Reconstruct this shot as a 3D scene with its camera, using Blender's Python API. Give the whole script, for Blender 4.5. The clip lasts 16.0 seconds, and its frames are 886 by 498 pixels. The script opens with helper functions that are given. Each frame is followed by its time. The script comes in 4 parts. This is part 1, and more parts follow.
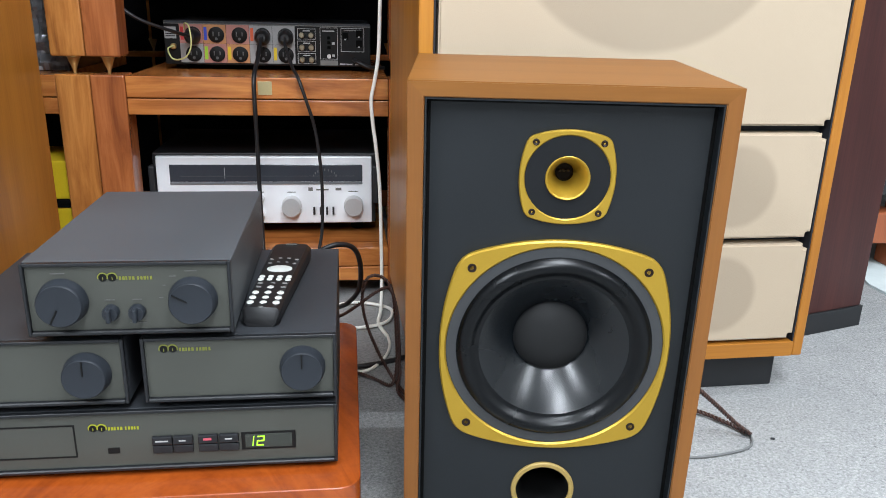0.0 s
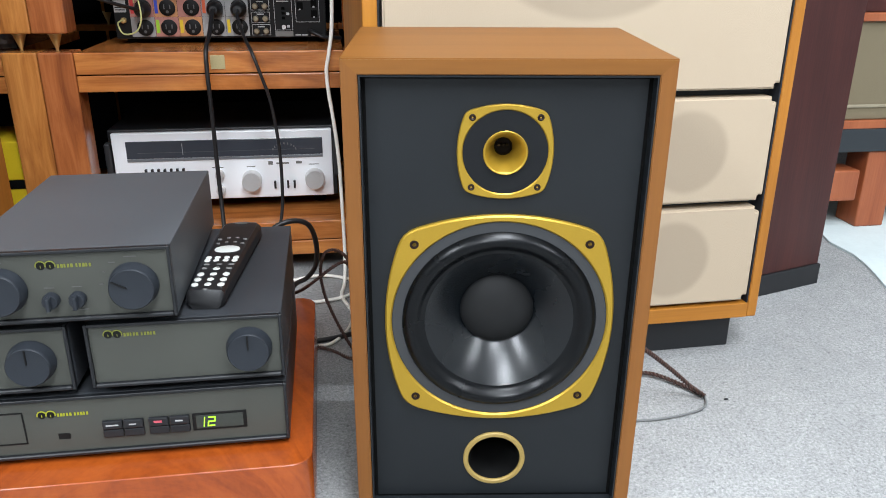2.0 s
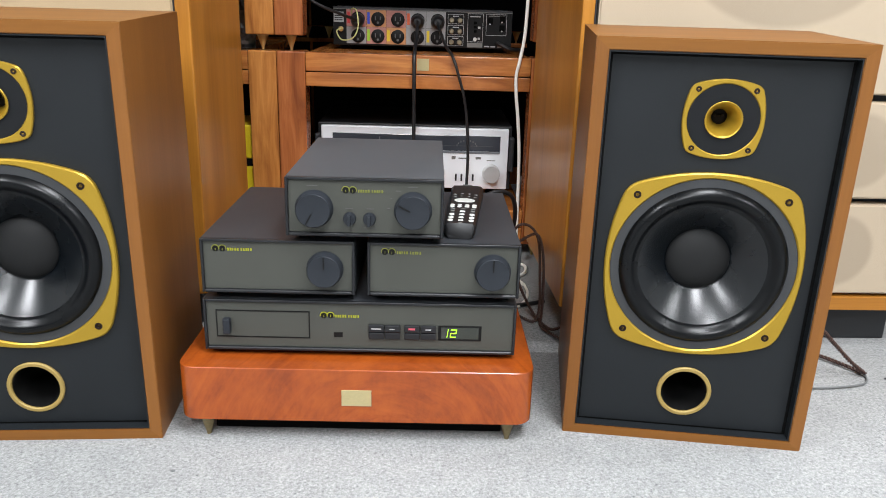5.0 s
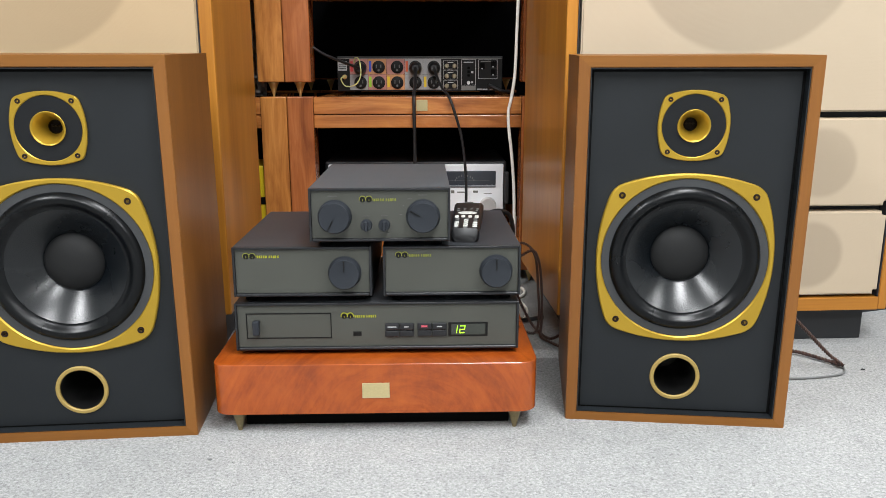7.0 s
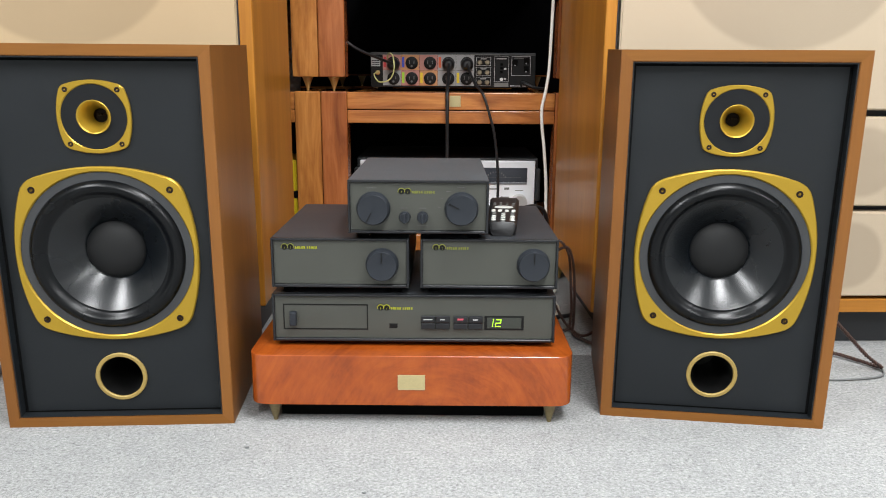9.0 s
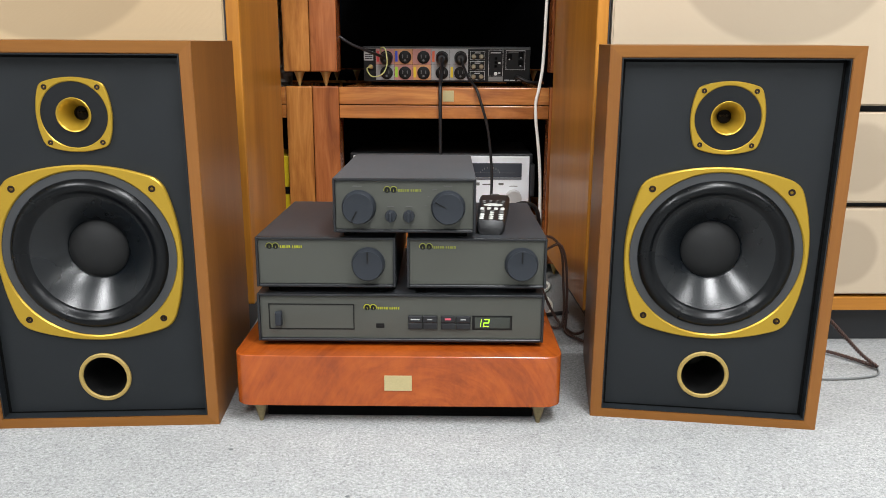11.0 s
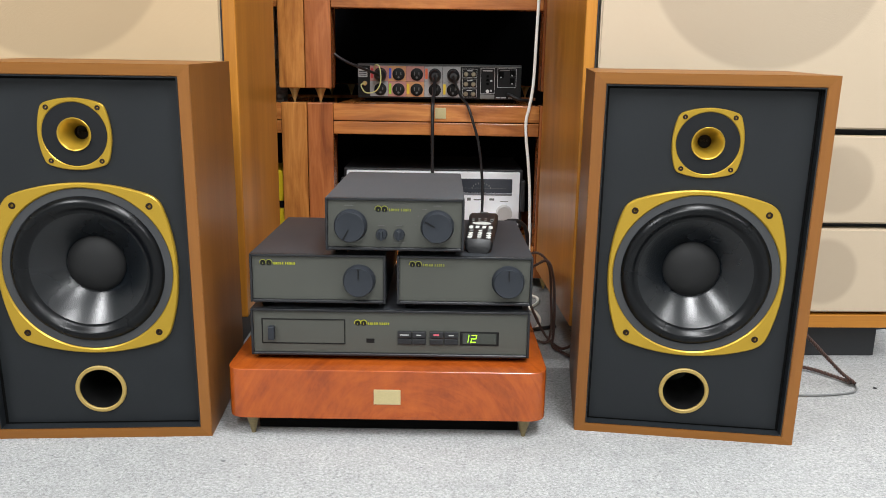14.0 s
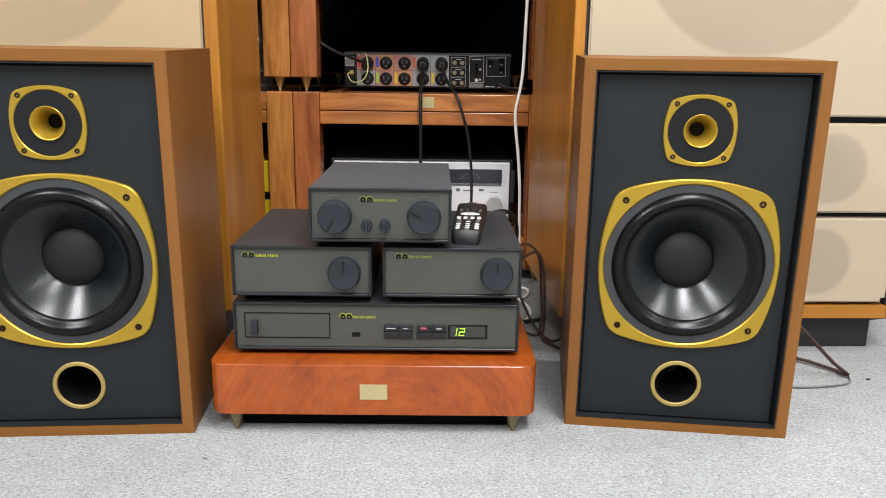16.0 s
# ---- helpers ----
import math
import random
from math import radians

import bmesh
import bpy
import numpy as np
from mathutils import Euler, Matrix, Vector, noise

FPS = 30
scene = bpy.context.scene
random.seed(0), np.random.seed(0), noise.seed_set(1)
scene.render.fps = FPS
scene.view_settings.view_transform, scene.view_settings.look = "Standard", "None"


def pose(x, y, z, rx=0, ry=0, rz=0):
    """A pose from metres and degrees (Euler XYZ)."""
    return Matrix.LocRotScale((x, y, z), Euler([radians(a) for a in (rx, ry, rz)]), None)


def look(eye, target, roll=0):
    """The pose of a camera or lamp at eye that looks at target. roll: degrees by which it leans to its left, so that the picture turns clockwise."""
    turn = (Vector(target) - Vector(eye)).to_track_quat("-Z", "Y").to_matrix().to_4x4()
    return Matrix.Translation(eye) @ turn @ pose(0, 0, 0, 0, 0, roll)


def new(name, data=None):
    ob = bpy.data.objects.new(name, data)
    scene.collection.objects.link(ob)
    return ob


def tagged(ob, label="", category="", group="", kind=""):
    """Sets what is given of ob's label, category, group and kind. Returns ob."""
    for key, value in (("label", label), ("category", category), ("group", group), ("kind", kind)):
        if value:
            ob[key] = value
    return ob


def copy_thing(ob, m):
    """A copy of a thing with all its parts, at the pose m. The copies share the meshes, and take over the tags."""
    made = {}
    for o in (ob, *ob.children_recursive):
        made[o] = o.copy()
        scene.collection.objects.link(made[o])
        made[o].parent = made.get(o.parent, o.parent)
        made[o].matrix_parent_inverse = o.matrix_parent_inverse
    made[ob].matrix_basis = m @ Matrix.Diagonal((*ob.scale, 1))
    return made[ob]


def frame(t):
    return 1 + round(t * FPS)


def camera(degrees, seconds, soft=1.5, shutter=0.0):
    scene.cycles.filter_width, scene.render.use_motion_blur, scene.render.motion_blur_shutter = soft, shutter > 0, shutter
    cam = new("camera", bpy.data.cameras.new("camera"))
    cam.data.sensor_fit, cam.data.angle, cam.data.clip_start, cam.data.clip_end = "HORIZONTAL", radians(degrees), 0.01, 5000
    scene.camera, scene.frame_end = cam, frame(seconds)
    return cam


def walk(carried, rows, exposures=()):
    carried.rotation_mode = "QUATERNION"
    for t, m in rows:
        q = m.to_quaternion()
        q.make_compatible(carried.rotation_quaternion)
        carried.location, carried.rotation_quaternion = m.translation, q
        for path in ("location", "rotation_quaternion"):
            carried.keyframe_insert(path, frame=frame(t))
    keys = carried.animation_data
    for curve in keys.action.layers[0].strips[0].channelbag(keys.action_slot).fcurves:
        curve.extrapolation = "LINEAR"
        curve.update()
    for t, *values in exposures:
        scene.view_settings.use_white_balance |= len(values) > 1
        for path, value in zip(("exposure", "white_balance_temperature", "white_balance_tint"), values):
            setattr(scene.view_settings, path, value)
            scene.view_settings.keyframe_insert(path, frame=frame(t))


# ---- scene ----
cam = camera(59.8, 16.0, 0.82, 0.28)
PATH = [
    (0, (0.23, -0.785, 0.636), (0.469, 1.101, 0.016), 1.5),
    (0.5, (0.217, -0.788, 0.645), (0.48, 1.082, -0.013), 2.5),
    (1, (0.247, -0.759, 0.666), (0.534, 1.102, -0.007), 2.0),
    (1.5, (0.269, -0.769, 0.666), (0.556, 1.092, -0.007), 1.0),
    (2, (0.275, -0.788, 0.651), (0.553, 1.061, -0.058), 0.3),
    (2.5, (0.281, -0.793, 0.648), (0.573, 1.041, -0.094), -1.3),
    (3, (0.278, -0.782, 0.64), (0.585, 1.038, -0.13), -1.3),
    (3.5, (0.265, -0.783, 0.645), (0.539, 1.042, -0.125), 1.8),
    (4, (0.252, -0.797, 0.652), (0.41, 1.059, -0.077), 2.4),
    (4.5, (0.18, -0.843, 0.617), (0.22, 1.031, -0.08), 2.6),
    (4.7, (0.104, -0.906, 0.606), (0.139, 0.981, -0.057), 2.2),
    (6.8, (0.063, -1.134, 0.535), (0.116, 0.815, 0.09), -0.0),
    (7, (0.068, -1.126, 0.538), (0.117, 0.822, 0.088), -0.1),
    (7.5, (0.07, -1.122, 0.544), (0.134, 0.829, 0.106), 0.1),
    (8, (0.07, -1.124, 0.542), (0.138, 0.829, 0.114), 0.4),
    (8.5, (0.067, -1.126, 0.535), (0.114, 0.825, 0.099), 0.3),
    (9, (0.043, -1.128, 0.527), (0.038, 0.821, 0.078), 0.4),
    (9.5, (0.039, -1.121, 0.536), (-0.019, 0.823, 0.068), 0.6),
    (10, (0.063, -1.119, 0.541), (0.026, 0.826, 0.077), -0.1),
    (10.2, (0.068, -1.119, 0.533), (0.053, 0.826, 0.068), -0.2),
    (12.3, (0.062, -1.091, 0.538), (0.027, 0.849, 0.049), 1.2),
    (12.5, (0.073, -1.094, 0.549), (0.026, 0.841, 0.045), 1.0),
    (13, (0.084, -1.12, 0.567), (0.05, 0.813, 0.054), 0.8),
    (13.5, (0.093, -1.138, 0.559), (0.084, 0.802, 0.072), 0.8),
    (14, (0.074, -1.139, 0.555), (0.077, 0.811, 0.108), 0.9),
    (14.5, (0.059, -1.128, 0.552), (0.045, 0.825, 0.12), 0.9),
    (15, (0.03, -1.116, 0.554), (0.007, 0.837, 0.125), 1.2),
    (15.5, (0.045, -1.113, 0.543), (0.048, 0.837, 0.102), 1.0),
    (16, (0.081, -1.112, 0.548), (0.106, 0.832, 0.081), 0.8),
]
walk(cam, [(t, look(eye, target, roll)) for t, eye, target, roll in PATH],
     ((0, 0.07, 5980, 9), (2.0, 0.07, 6050, 9.5), (3.5, 0.05, 6180, 10.5), (4.7, 0.05, 6300, 11), (6.8, -0.02, 6450, 10), (16, -0.02, 6500, 10.5)))

# ---------------------------------------------------------------- light
world = bpy.data.worlds.new("room_air")
scene.world = world
world.use_nodes = True
world.node_tree.nodes["Background"].inputs[0].default_value = (0.9, 0.95, 1.0, 1)
world.node_tree.nodes["Background"].inputs[1].default_value = 0.1
scene.view_settings.exposure = 0.0

TUBES = [(0.62, -1.12, 80), (-1.75, -1.75, 86), (2.6, -2.3, 60), (-0.1, -2.75, 80)]
CEIL = 2.55
for lx, ly, watts in TUBES:
    lamp = bpy.data.lights.new("fluorescent_light", "AREA")
    lamp.shape, lamp.size, lamp.size_y, lamp.energy = "RECTANGLE", 0.55, 1.15, watts
    lamp.color = (0.97, 0.99, 1.0)
    lo = new("fluorescent_light", lamp)
    lo.matrix_world = pose(lx, ly, CEIL - 0.06)
# a single bare tube running along x over the gap behind the monitor loudspeaker
lamp = bpy.data.lights.new("fluorescent_tube", "AREA")
lamp.shape, lamp.size, lamp.size_y, lamp.energy, lamp.color = "RECTANGLE", 1.15, 0.04, 23, (0.97, 0.99, 1.0)
new("fluorescent_tube", lamp).matrix_world = pose(1.75, 0.10, CEIL - 0.06)


# ---------------------------------------------------------------- materials
def nodes_of(name):
    m = bpy.data.materials.new(name)
    m.use_nodes = True
    nt = m.node_tree
    return m, nt, nt.nodes["Principled BSDF"]


def coords(nt, scale, kind="Object"):
    tc = nt.nodes.new("ShaderNodeTexCoord")
    mp = nt.nodes.new("ShaderNodeMapping")
    mp.inputs["Scale"].default_value = scale
    nt.links.new(tc.outputs[kind], mp.inputs[0])
    return mp.outputs[0]


def noise_tex(nt, vec, scale, detail=4.0, rough=0.55, dist=0.0):
    n = nt.nodes.new("ShaderNodeTexNoise")
    n.inputs["Scale"].default_value, n.inputs["Detail"].default_value = scale, detail
    n.inputs["Roughness"].default_value, n.inputs["Distortion"].default_value = rough, dist
    nt.links.new(vec, n.inputs["Vector"])
    return n.outputs["Fac"]


def ramp(nt, fac, stops):
    r = nt.nodes.new("ShaderNodeValToRGB")
    e = r.color_ramp.elements
    while len(e) < len(stops):
        e.new(0.5)
    for k, (p, c) in zip(e, stops):
        k.position, k.color = p, (*c, 1)
    nt.links.new(fac, r.inputs[0])
    return r.outputs[0]


def mixed(nt, a, b, fac, how="MIX"):
    m = nt.nodes.new("ShaderNodeMix")
    m.data_type, m.blend_type = "RGBA", how
    for sock, v in ((m.inputs["Factor"], fac), (m.inputs["A"], a), (m.inputs["B"], b)):
        if isinstance(v, bpy.types.NodeSocket):
            nt.links.new(v, sock)
        elif isinstance(v, tuple):
            sock.default_value = (*v, 1)
        else:
            sock.default_value = v
    return m.outputs["Result"]


def bump(nt, bsdf, height, strength, dist=0.001):
    b = nt.nodes.new("ShaderNodeBump")
    b.inputs["Strength"].default_value, b.inputs["Distance"].default_value = strength, dist
    nt.links.new(height, b.inputs["Height"])
    nt.links.new(b.outputs[0], bsdf.inputs["Normal"])


def tone(c, k):
    return tuple(min(1.0, v * k) for v in c)


def plain(name, c, rough=0.5, metal=0.0, vary=0.12, grain=350.0, relief=0.15, coat=0.0, spec=0.5):
    """A painted, moulded or metal surface: cloudy tone, fine grain, uneven gloss."""
    m, nt, b = nodes_of(name)
    v = coords(nt, (1, 1, 1))
    big, fine = noise_tex(nt, v, 9.0, 5), noise_tex(nt, v, grain, 2)
    col = ramp(nt, big, [(0.3, tone(c, 1 - vary)), (0.7, tone(c, 1 + vary))])
    col = mixed(nt, col, ramp(nt, fine, [(0.3, tone(c, 1 - vary)), (0.7, tone(c, 1 + vary))]), 0.4)
    nt.links.new(col, b.inputs["Base Color"])
    mr = nt.nodes.new("ShaderNodeMapRange")
    mr.inputs["To Min"].default_value, mr.inputs["To Max"].default_value = max(0.02, rough - 0.07), min(1, rough + 0.07)
    nt.links.new(big, mr.inputs[0])
    nt.links.new(mr.outputs[0], b.inputs["Roughness"])
    b.inputs["Metallic"].default_value = metal
    b.inputs["Specular IOR Level"].default_value = spec
    b.inputs["Coat Weight"].default_value = coat
    if relief:
        bump(nt, b, fine, relief, 0.0004)
    return m


def wood(name, dark, mid, light, axis=2, rough=0.35, swirl=1.2, fine=1.0, coat=0.15, per_piece=0.0, across=9.0, along=1.1, spec=0.32):
    """Veneer with long grain along one axis, slow figure and pores."""
    m, nt, b = nodes_of(name)
    s = [across] * 3
    s[axis] = along
    v = coords(nt, tuple(s))
    if per_piece:
        info, add = nt.nodes.new("ShaderNodeObjectInfo"), nt.nodes.new("ShaderNodeVectorMath")
        nt.links.new(info.outputs["Random"], add.inputs[1])
        sc = nt.nodes.new("ShaderNodeVectorMath")
        sc.operation = "SCALE"
        sc.inputs["Scale"].default_value = 40.0
        nt.links.new(info.outputs["Random"], sc.inputs[0])
        nt.links.new(v, add.inputs[0])
        nt.links.new(sc.outputs[0], add.inputs[1])
        v = add.outputs[0]
    figure = noise_tex(nt, v, 1.1, 6, 0.6, swirl)
    col = ramp(nt, figure, [(0.28, dark), (0.5, mid), (0.72, light)])
    s2 = [260.0, 260.0, 260.0]
    s2[axis] = 9.0
    pores = noise_tex(nt, coords(nt, tuple(s2)), 1.0, 3, 0.6)
    col = mixed(nt, col, ramp(nt, pores, [(0.35, tone(dark, 0.75)), (0.62, light)]), 0.22 * fine)
    nt.links.new(col, b.inputs["Base Color"])
    b.inputs["Roughness"].default_value = rough
    b.inputs["Coat Weight"].default_value, b.inputs["Coat Roughness"].default_value = coat, 0.2
    b.inputs["Specular IOR Level"].default_value = spec
    bump(nt, b, pores, 0.12, 0.0004)
    return m


def carpet_mat():
    m, nt, b = nodes_of("grey_loop_carpet")
    v = coords(nt, (1, 1, 1))
    vor = nt.nodes.new("ShaderNodeTexVoronoi")
    vor.inputs["Scale"].default_value = 520.0
    nt.links.new(v, vor.inputs["Vector"])
    fleck = noise_tex(nt, coords(nt, (205, 225, 215)), 1.0, 6, 0.8, 0.5)
    fibre = noise_tex(nt, coords(nt, (330, 300, 320)), 1.0, 4, 0.75, 1.0)
    speck = noise_tex(nt, coords(nt, (95, 120, 100)), 1.0, 3, 0.6, 0.4)
    blotch = noise_tex(nt, v, 26.0, 5, 0.65)
    patch = noise_tex(nt, v, 2.2, 4)
    col = ramp(nt, fleck, [(0.34, (0.118, 0.122, 0.123)), (0.48, (0.318, 0.323, 0.320)), (0.64, (0.550, 0.556, 0.546))])
    col = mixed(nt, col, ramp(nt, fibre, [(0.34, (0.15, 0.155, 0.157)), (0.62, (0.525, 0.530, 0.520))]), 0.4)
    col = mixed(nt, col, ramp(nt, speck, [(0.27, (0.50, 0.51, 0.52)), (0.36, (1, 1, 1))]), 0.8, "MULTIPLY")
    col = mixed(nt, col, ramp(nt, blotch, [(0.3, (0.86, 0.86, 0.87)), (0.7, (1.0, 1.0, 1.0))]), 1.0, "MULTIPLY")
    col = mixed(nt, col, ramp(nt, patch, [(0.3, (0.84, 0.84, 0.84)), (0.7, (1, 1, 1))]), 1.0, "MULTIPLY")
    nt.links.new(col, b.inputs["Base Color"])
    b.inputs["Roughness"].default_value = 0.95
    b.inputs["Specular IOR Level"].default_value = 0.15
    h = nt.nodes.new("ShaderNodeMath")
    h.operation = "SUBTRACT"
    nt.links.new(fleck, h.inputs[0])
    nt.links.new(vor.outputs["Distance"], h.inputs[1])
    bump(nt, b, h.outputs[0], 0.32, 0.0018)
    return m


def cloth_mat(name, c, rings=()):
    """Stretched grille cloth; rings are (x, z, radius): where the driver opening behind shows through the weave."""
    m, nt, b = nodes_of(name)
    v = coords(nt, (1, 1, 1))
    weave = nt.nodes.new("ShaderNodeTexWave")
    weave.inputs["Scale"].default_value, weave.inputs["Distortion"].default_value = 330.0, 0.6
    nt.links.new(v, weave.inputs["Vector"])
    patch = noise_tex(nt, v, 3.0, 4)
    col = ramp(nt, patch, [(0.3, tone(c, 0.95)), (0.7, tone(c, 1.03))])
    col = mixed(nt, col, ramp(nt, weave.outputs["Fac"], [(0, tone(c, 0.9)), (1, tone(c, 1.04))]), 0.4)
    for x, z, r in rings:
        at = nt.nodes.new("ShaderNodeVectorMath")
        at.operation = "SUBTRACT"
        at.inputs[1].default_value = (x, 0, z)
        nt.links.new(v, at.inputs[0])
        flat = nt.nodes.new("ShaderNodeVectorMath")
        flat.operation = "MULTIPLY"
        flat.inputs[1].default_value = (1, 0, 1)
        nt.links.new(at.outputs[0], flat.inputs[0])
        ln = nt.nodes.new("ShaderNodeVectorMath")
        ln.operation = "LENGTH"
        nt.links.new(flat.outputs[0], ln.inputs[0])
        edge = nt.nodes.new("ShaderNodeMapRange")
        edge.interpolation_type = "SMOOTHSTEP"
        edge.inputs["From Min"].default_value, edge.inputs["From Max"].default_value = r - 0.008, r + 0.006
        edge.inputs["To Min"].default_value, edge.inputs["To Max"].default_value = 0.8, 0.0
        nt.links.new(ln.outputs["Value"], edge.inputs[0])
        col = mixed(nt, col, tone(c, 0.74), edge.outputs[0])
    nt.links.new(col, b.inputs["Base Color"])
    b.inputs["Roughness"].default_value = 0.9
    b.inputs["Specular IOR Level"].default_value = 0.2
    bump(nt, b, weave.outputs["Fac"], 0.25, 0.0004)
    return m


def glow(name, c, strength):
    m, nt, b = nodes_of(name)
    b.inputs["Base Color"].default_value = (*tone(c, 0.2), 1)
    b.inputs["Emission Color"].default_value, b.inputs["Emission Strength"].default_value = (*c, 1), strength
    return m


CARPET = carpet_mat()
WALL = plain("off_white_wall_paint", (0.52, 0.52, 0.505), 0.8, vary=0.05, grain=120)
# near-black: the shade in and behind the racks is put into this colour
REAR_SHADE = plain("near_black_rear_shade", (0.002, 0.002, 0.0025), 0.95, spec=0.05)
CEILING = plain("white_ceiling_board", (0.78, 0.78, 0.77), 0.9, vary=0.04, grain=90)
# grain runs across; slightly lighter, with light from above put into the colour
VENEER = wood("brown_speaker_veneer", (0.150, 0.056, 0.0092), (0.195, 0.0760, 0.0126), (0.236, 0.0950, 0.0168), 0, 0.46, 0.6, 0.55, 0.0)
VENEER_V = wood("brown_speaker_veneer_upright", (0.142, 0.052, 0.0100), (0.184, 0.0700, 0.0138), (0.224, 0.0880, 0.0186), 2, 0.40, 0.6, 0.7, 0.0)
BAFFLE = plain("black_painted_baffle", (0.0092, 0.0113, 0.0134), 0.5, vary=0.15, grain=900, relief=0.25, spec=0.33)
GOLD = plain("gold_painted_metal", (0.43, 0.272, 0.026), 0.36, 0.55, 0.06, 500, 0.05)
GOLD_PALE = plain("pale_gold_port_ring", (0.33, 0.23, 0.066), 0.5, 0.15, 0.06, 500, 0.05)
GASKET = plain("grey_gasket", (0.032, 0.034, 0.037), 0.6, 0.0, 0.1, 900, 0.1)
RUBBER = plain("black_rubber_surround", (0.0016, 0.0022, 0.0030), 0.28, 0, 0.1, 700, 0.05, spec=0.27)
CONE = plain("glossy_black_cone", (0.0018, 0.0031, 0.0047), 0.27, 0, 0.12, 600, 0.05, spec=0.55)
CAP = plain("soft_black_dust_cap", (0.0085, 0.0088, 0.0092), 0.6, 0, 0.12, 900, 0.2, spec=0.3)
DARK_PLATE = plain("dark_tweeter_plate", (0.0085, 0.0095, 0.011), 0.6, spec=0.2)
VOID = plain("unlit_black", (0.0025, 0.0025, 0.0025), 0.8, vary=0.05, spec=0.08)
PORT_TUBE = plain("black_port_tube", (0.006, 0.006, 0.006), 0.35)
THROAT = plain("shaded_brown_throat", (0.010, 0.006, 0.003), 0.6, spec=0.1)
DULL_THROAT = plain("brown_phase_plug", (0.035, 0.022, 0.009), 0.5, spec=0.2)
SCREW = plain("dark_bronze_screw", (0.016, 0.008, 0.005), 0.5, 0.1, spec=0.2)
CASE = plain("black_textured_case", (0.034, 0.037, 0.042), 0.46, 0.0, 0.12, 1300, 0.2, spec=0.38)
# same black case, its colour lightened for the sheen on the preamplifier's top
CASE_SHEEN = plain("black_case_sheen_tint", (0.062, 0.068, 0.075), 0.46, 0.0, 0.12, 1300, 0.2, spec=0.4)
FACE = plain("olive_grey_fascia", (0.061, 0.063, 0.054), 0.46, 0.1, 0.06, 1500, 0.15, spec=0.35)
EDGE = plain("dark_fascia_bezel", (0.010, 0.011, 0.013), 0.4, 0.0, 0.08, spec=0.4)
KNOB = plain("slate_knob", (0.0195, 0.0228, 0.0285), 0.46, 0, 0.08, 900, 0.1, spec=0.25)
INK = plain("black_ink", (0.004, 0.004, 0.004), 0.55, spec=0.25)
LOGO_LIT = glow("lit_olive_print", (0.40, 0.42, 0.01), 0.72)
LOGO_DIM = plain("dim_olive_print", (0.20, 0.215, 0.034), 0.35, 0.3)
DIGIT = glow("green_display_segments", (0.46, 1.0, 0.03), 1.5)
DISPLAY = plain("dark_display_window", (0.030, 0.034, 0.028), 0.25)
RED_LED = glow("red_lamp", (1.0, 0.16, 0.22), 0.45)
WHITE_PRINT = plain("white_print", (0.38, 0.38, 0.38), 0.6)
GREY_PRINT = plain("grey_print", (0.16, 0.16, 0.15), 0.6)


def crotch_mat():
    """Glossy mahogany with an irregular arched figure sweeping out from below the middle."""
    m, nt, b = nodes_of("glossy_red_mahogany")
    v = coords(nt, (1, 1, 1))
    cut = nt.nodes.new("ShaderNodeSeparateXYZ")
    nt.links.new(v, cut.inputs[0])

    def calc(how, p, q=0.0):
        n = nt.nodes.new("ShaderNodeMath")
        n.operation = how
        for sock, val in zip(n.inputs, (p, q)):
            if isinstance(val, float):
                sock.default_value = val
            else:
                nt.links.new(val, sock)
        return n.outputs[0]

    wob = noise_tex(nt, v, 5.0, 3, 0.5)
    x = calc("ADD", calc("SUBTRACT", cut.outputs["X"], 0.065), calc("MULTIPLY", wob, 0.05))
    z = calc("ADD", calc("ADD", cut.outputs["Z"], 0.035), calc("MULTIPLY", cut.outputs["Y"], 0.35))
    rad = calc("SQRT", calc("ADD", calc("MULTIPLY", x, x), calc("MULTIPLY", z, z)))
    ang = calc("ARCTAN2", x, z)

    def flame(across, along):
        vec = nt.nodes.new("ShaderNodeCombineXYZ")
        nt.links.new(calc("MULTIPLY", rad, across), vec.inputs["X"])
        nt.links.new(calc("MULTIPLY", ang, along), vec.inputs["Y"])
        nt.links.new(calc("MULTIPLY", cut.outputs["Y"], 2.0), vec.inputs["Z"])
        return noise_tex(nt, vec.outputs[0], 1.0, 6, 0.62, 0.7)

    broad, streak = flame(17.0, 1.6), flame(95.0, 2.6)
    cloud = noise_tex(nt, v, 7.0, 5, 0.6, 1.5)
    pores = noise_tex(nt, coords(nt, (170, 150, 60)), 1.0, 3, 0.6)
    col = ramp(nt, broad, [(0.30, (0.125, 0.018, 0.0034)), (0.48, (0.290, 0.053, 0.0062)), (0.68, (0.430, 0.094, 0.0105))])
    col = mixed(nt, col, ramp(nt, streak, [(0.32, (0.120, 0.018, 0.0034)), (0.66, (0.400, 0.090, 0.0105))]), 0.42)
    col = mixed(nt, col, ramp(nt, cloud, [(0.3, (0.16, 0.025, 0.004)), (0.68, (0.37, 0.078, 0.0095))]), 0.3)
    col = mixed(nt, col, ramp(nt, pores, [(0.35, (0.14, 0.024, 0.004)), (0.6, (0.37, 0.078, 0.010))]), 0.10)
    nt.links.new(col, b.inputs["Base Color"])
    b.inputs["Roughness"].default_value = 0.26
    b.inputs["Coat Weight"].default_value, b.inputs["Coat Roughness"].default_value = 0.2, 0.2
    bump(nt, b, cloud, 0.05, 0.001)
    return m


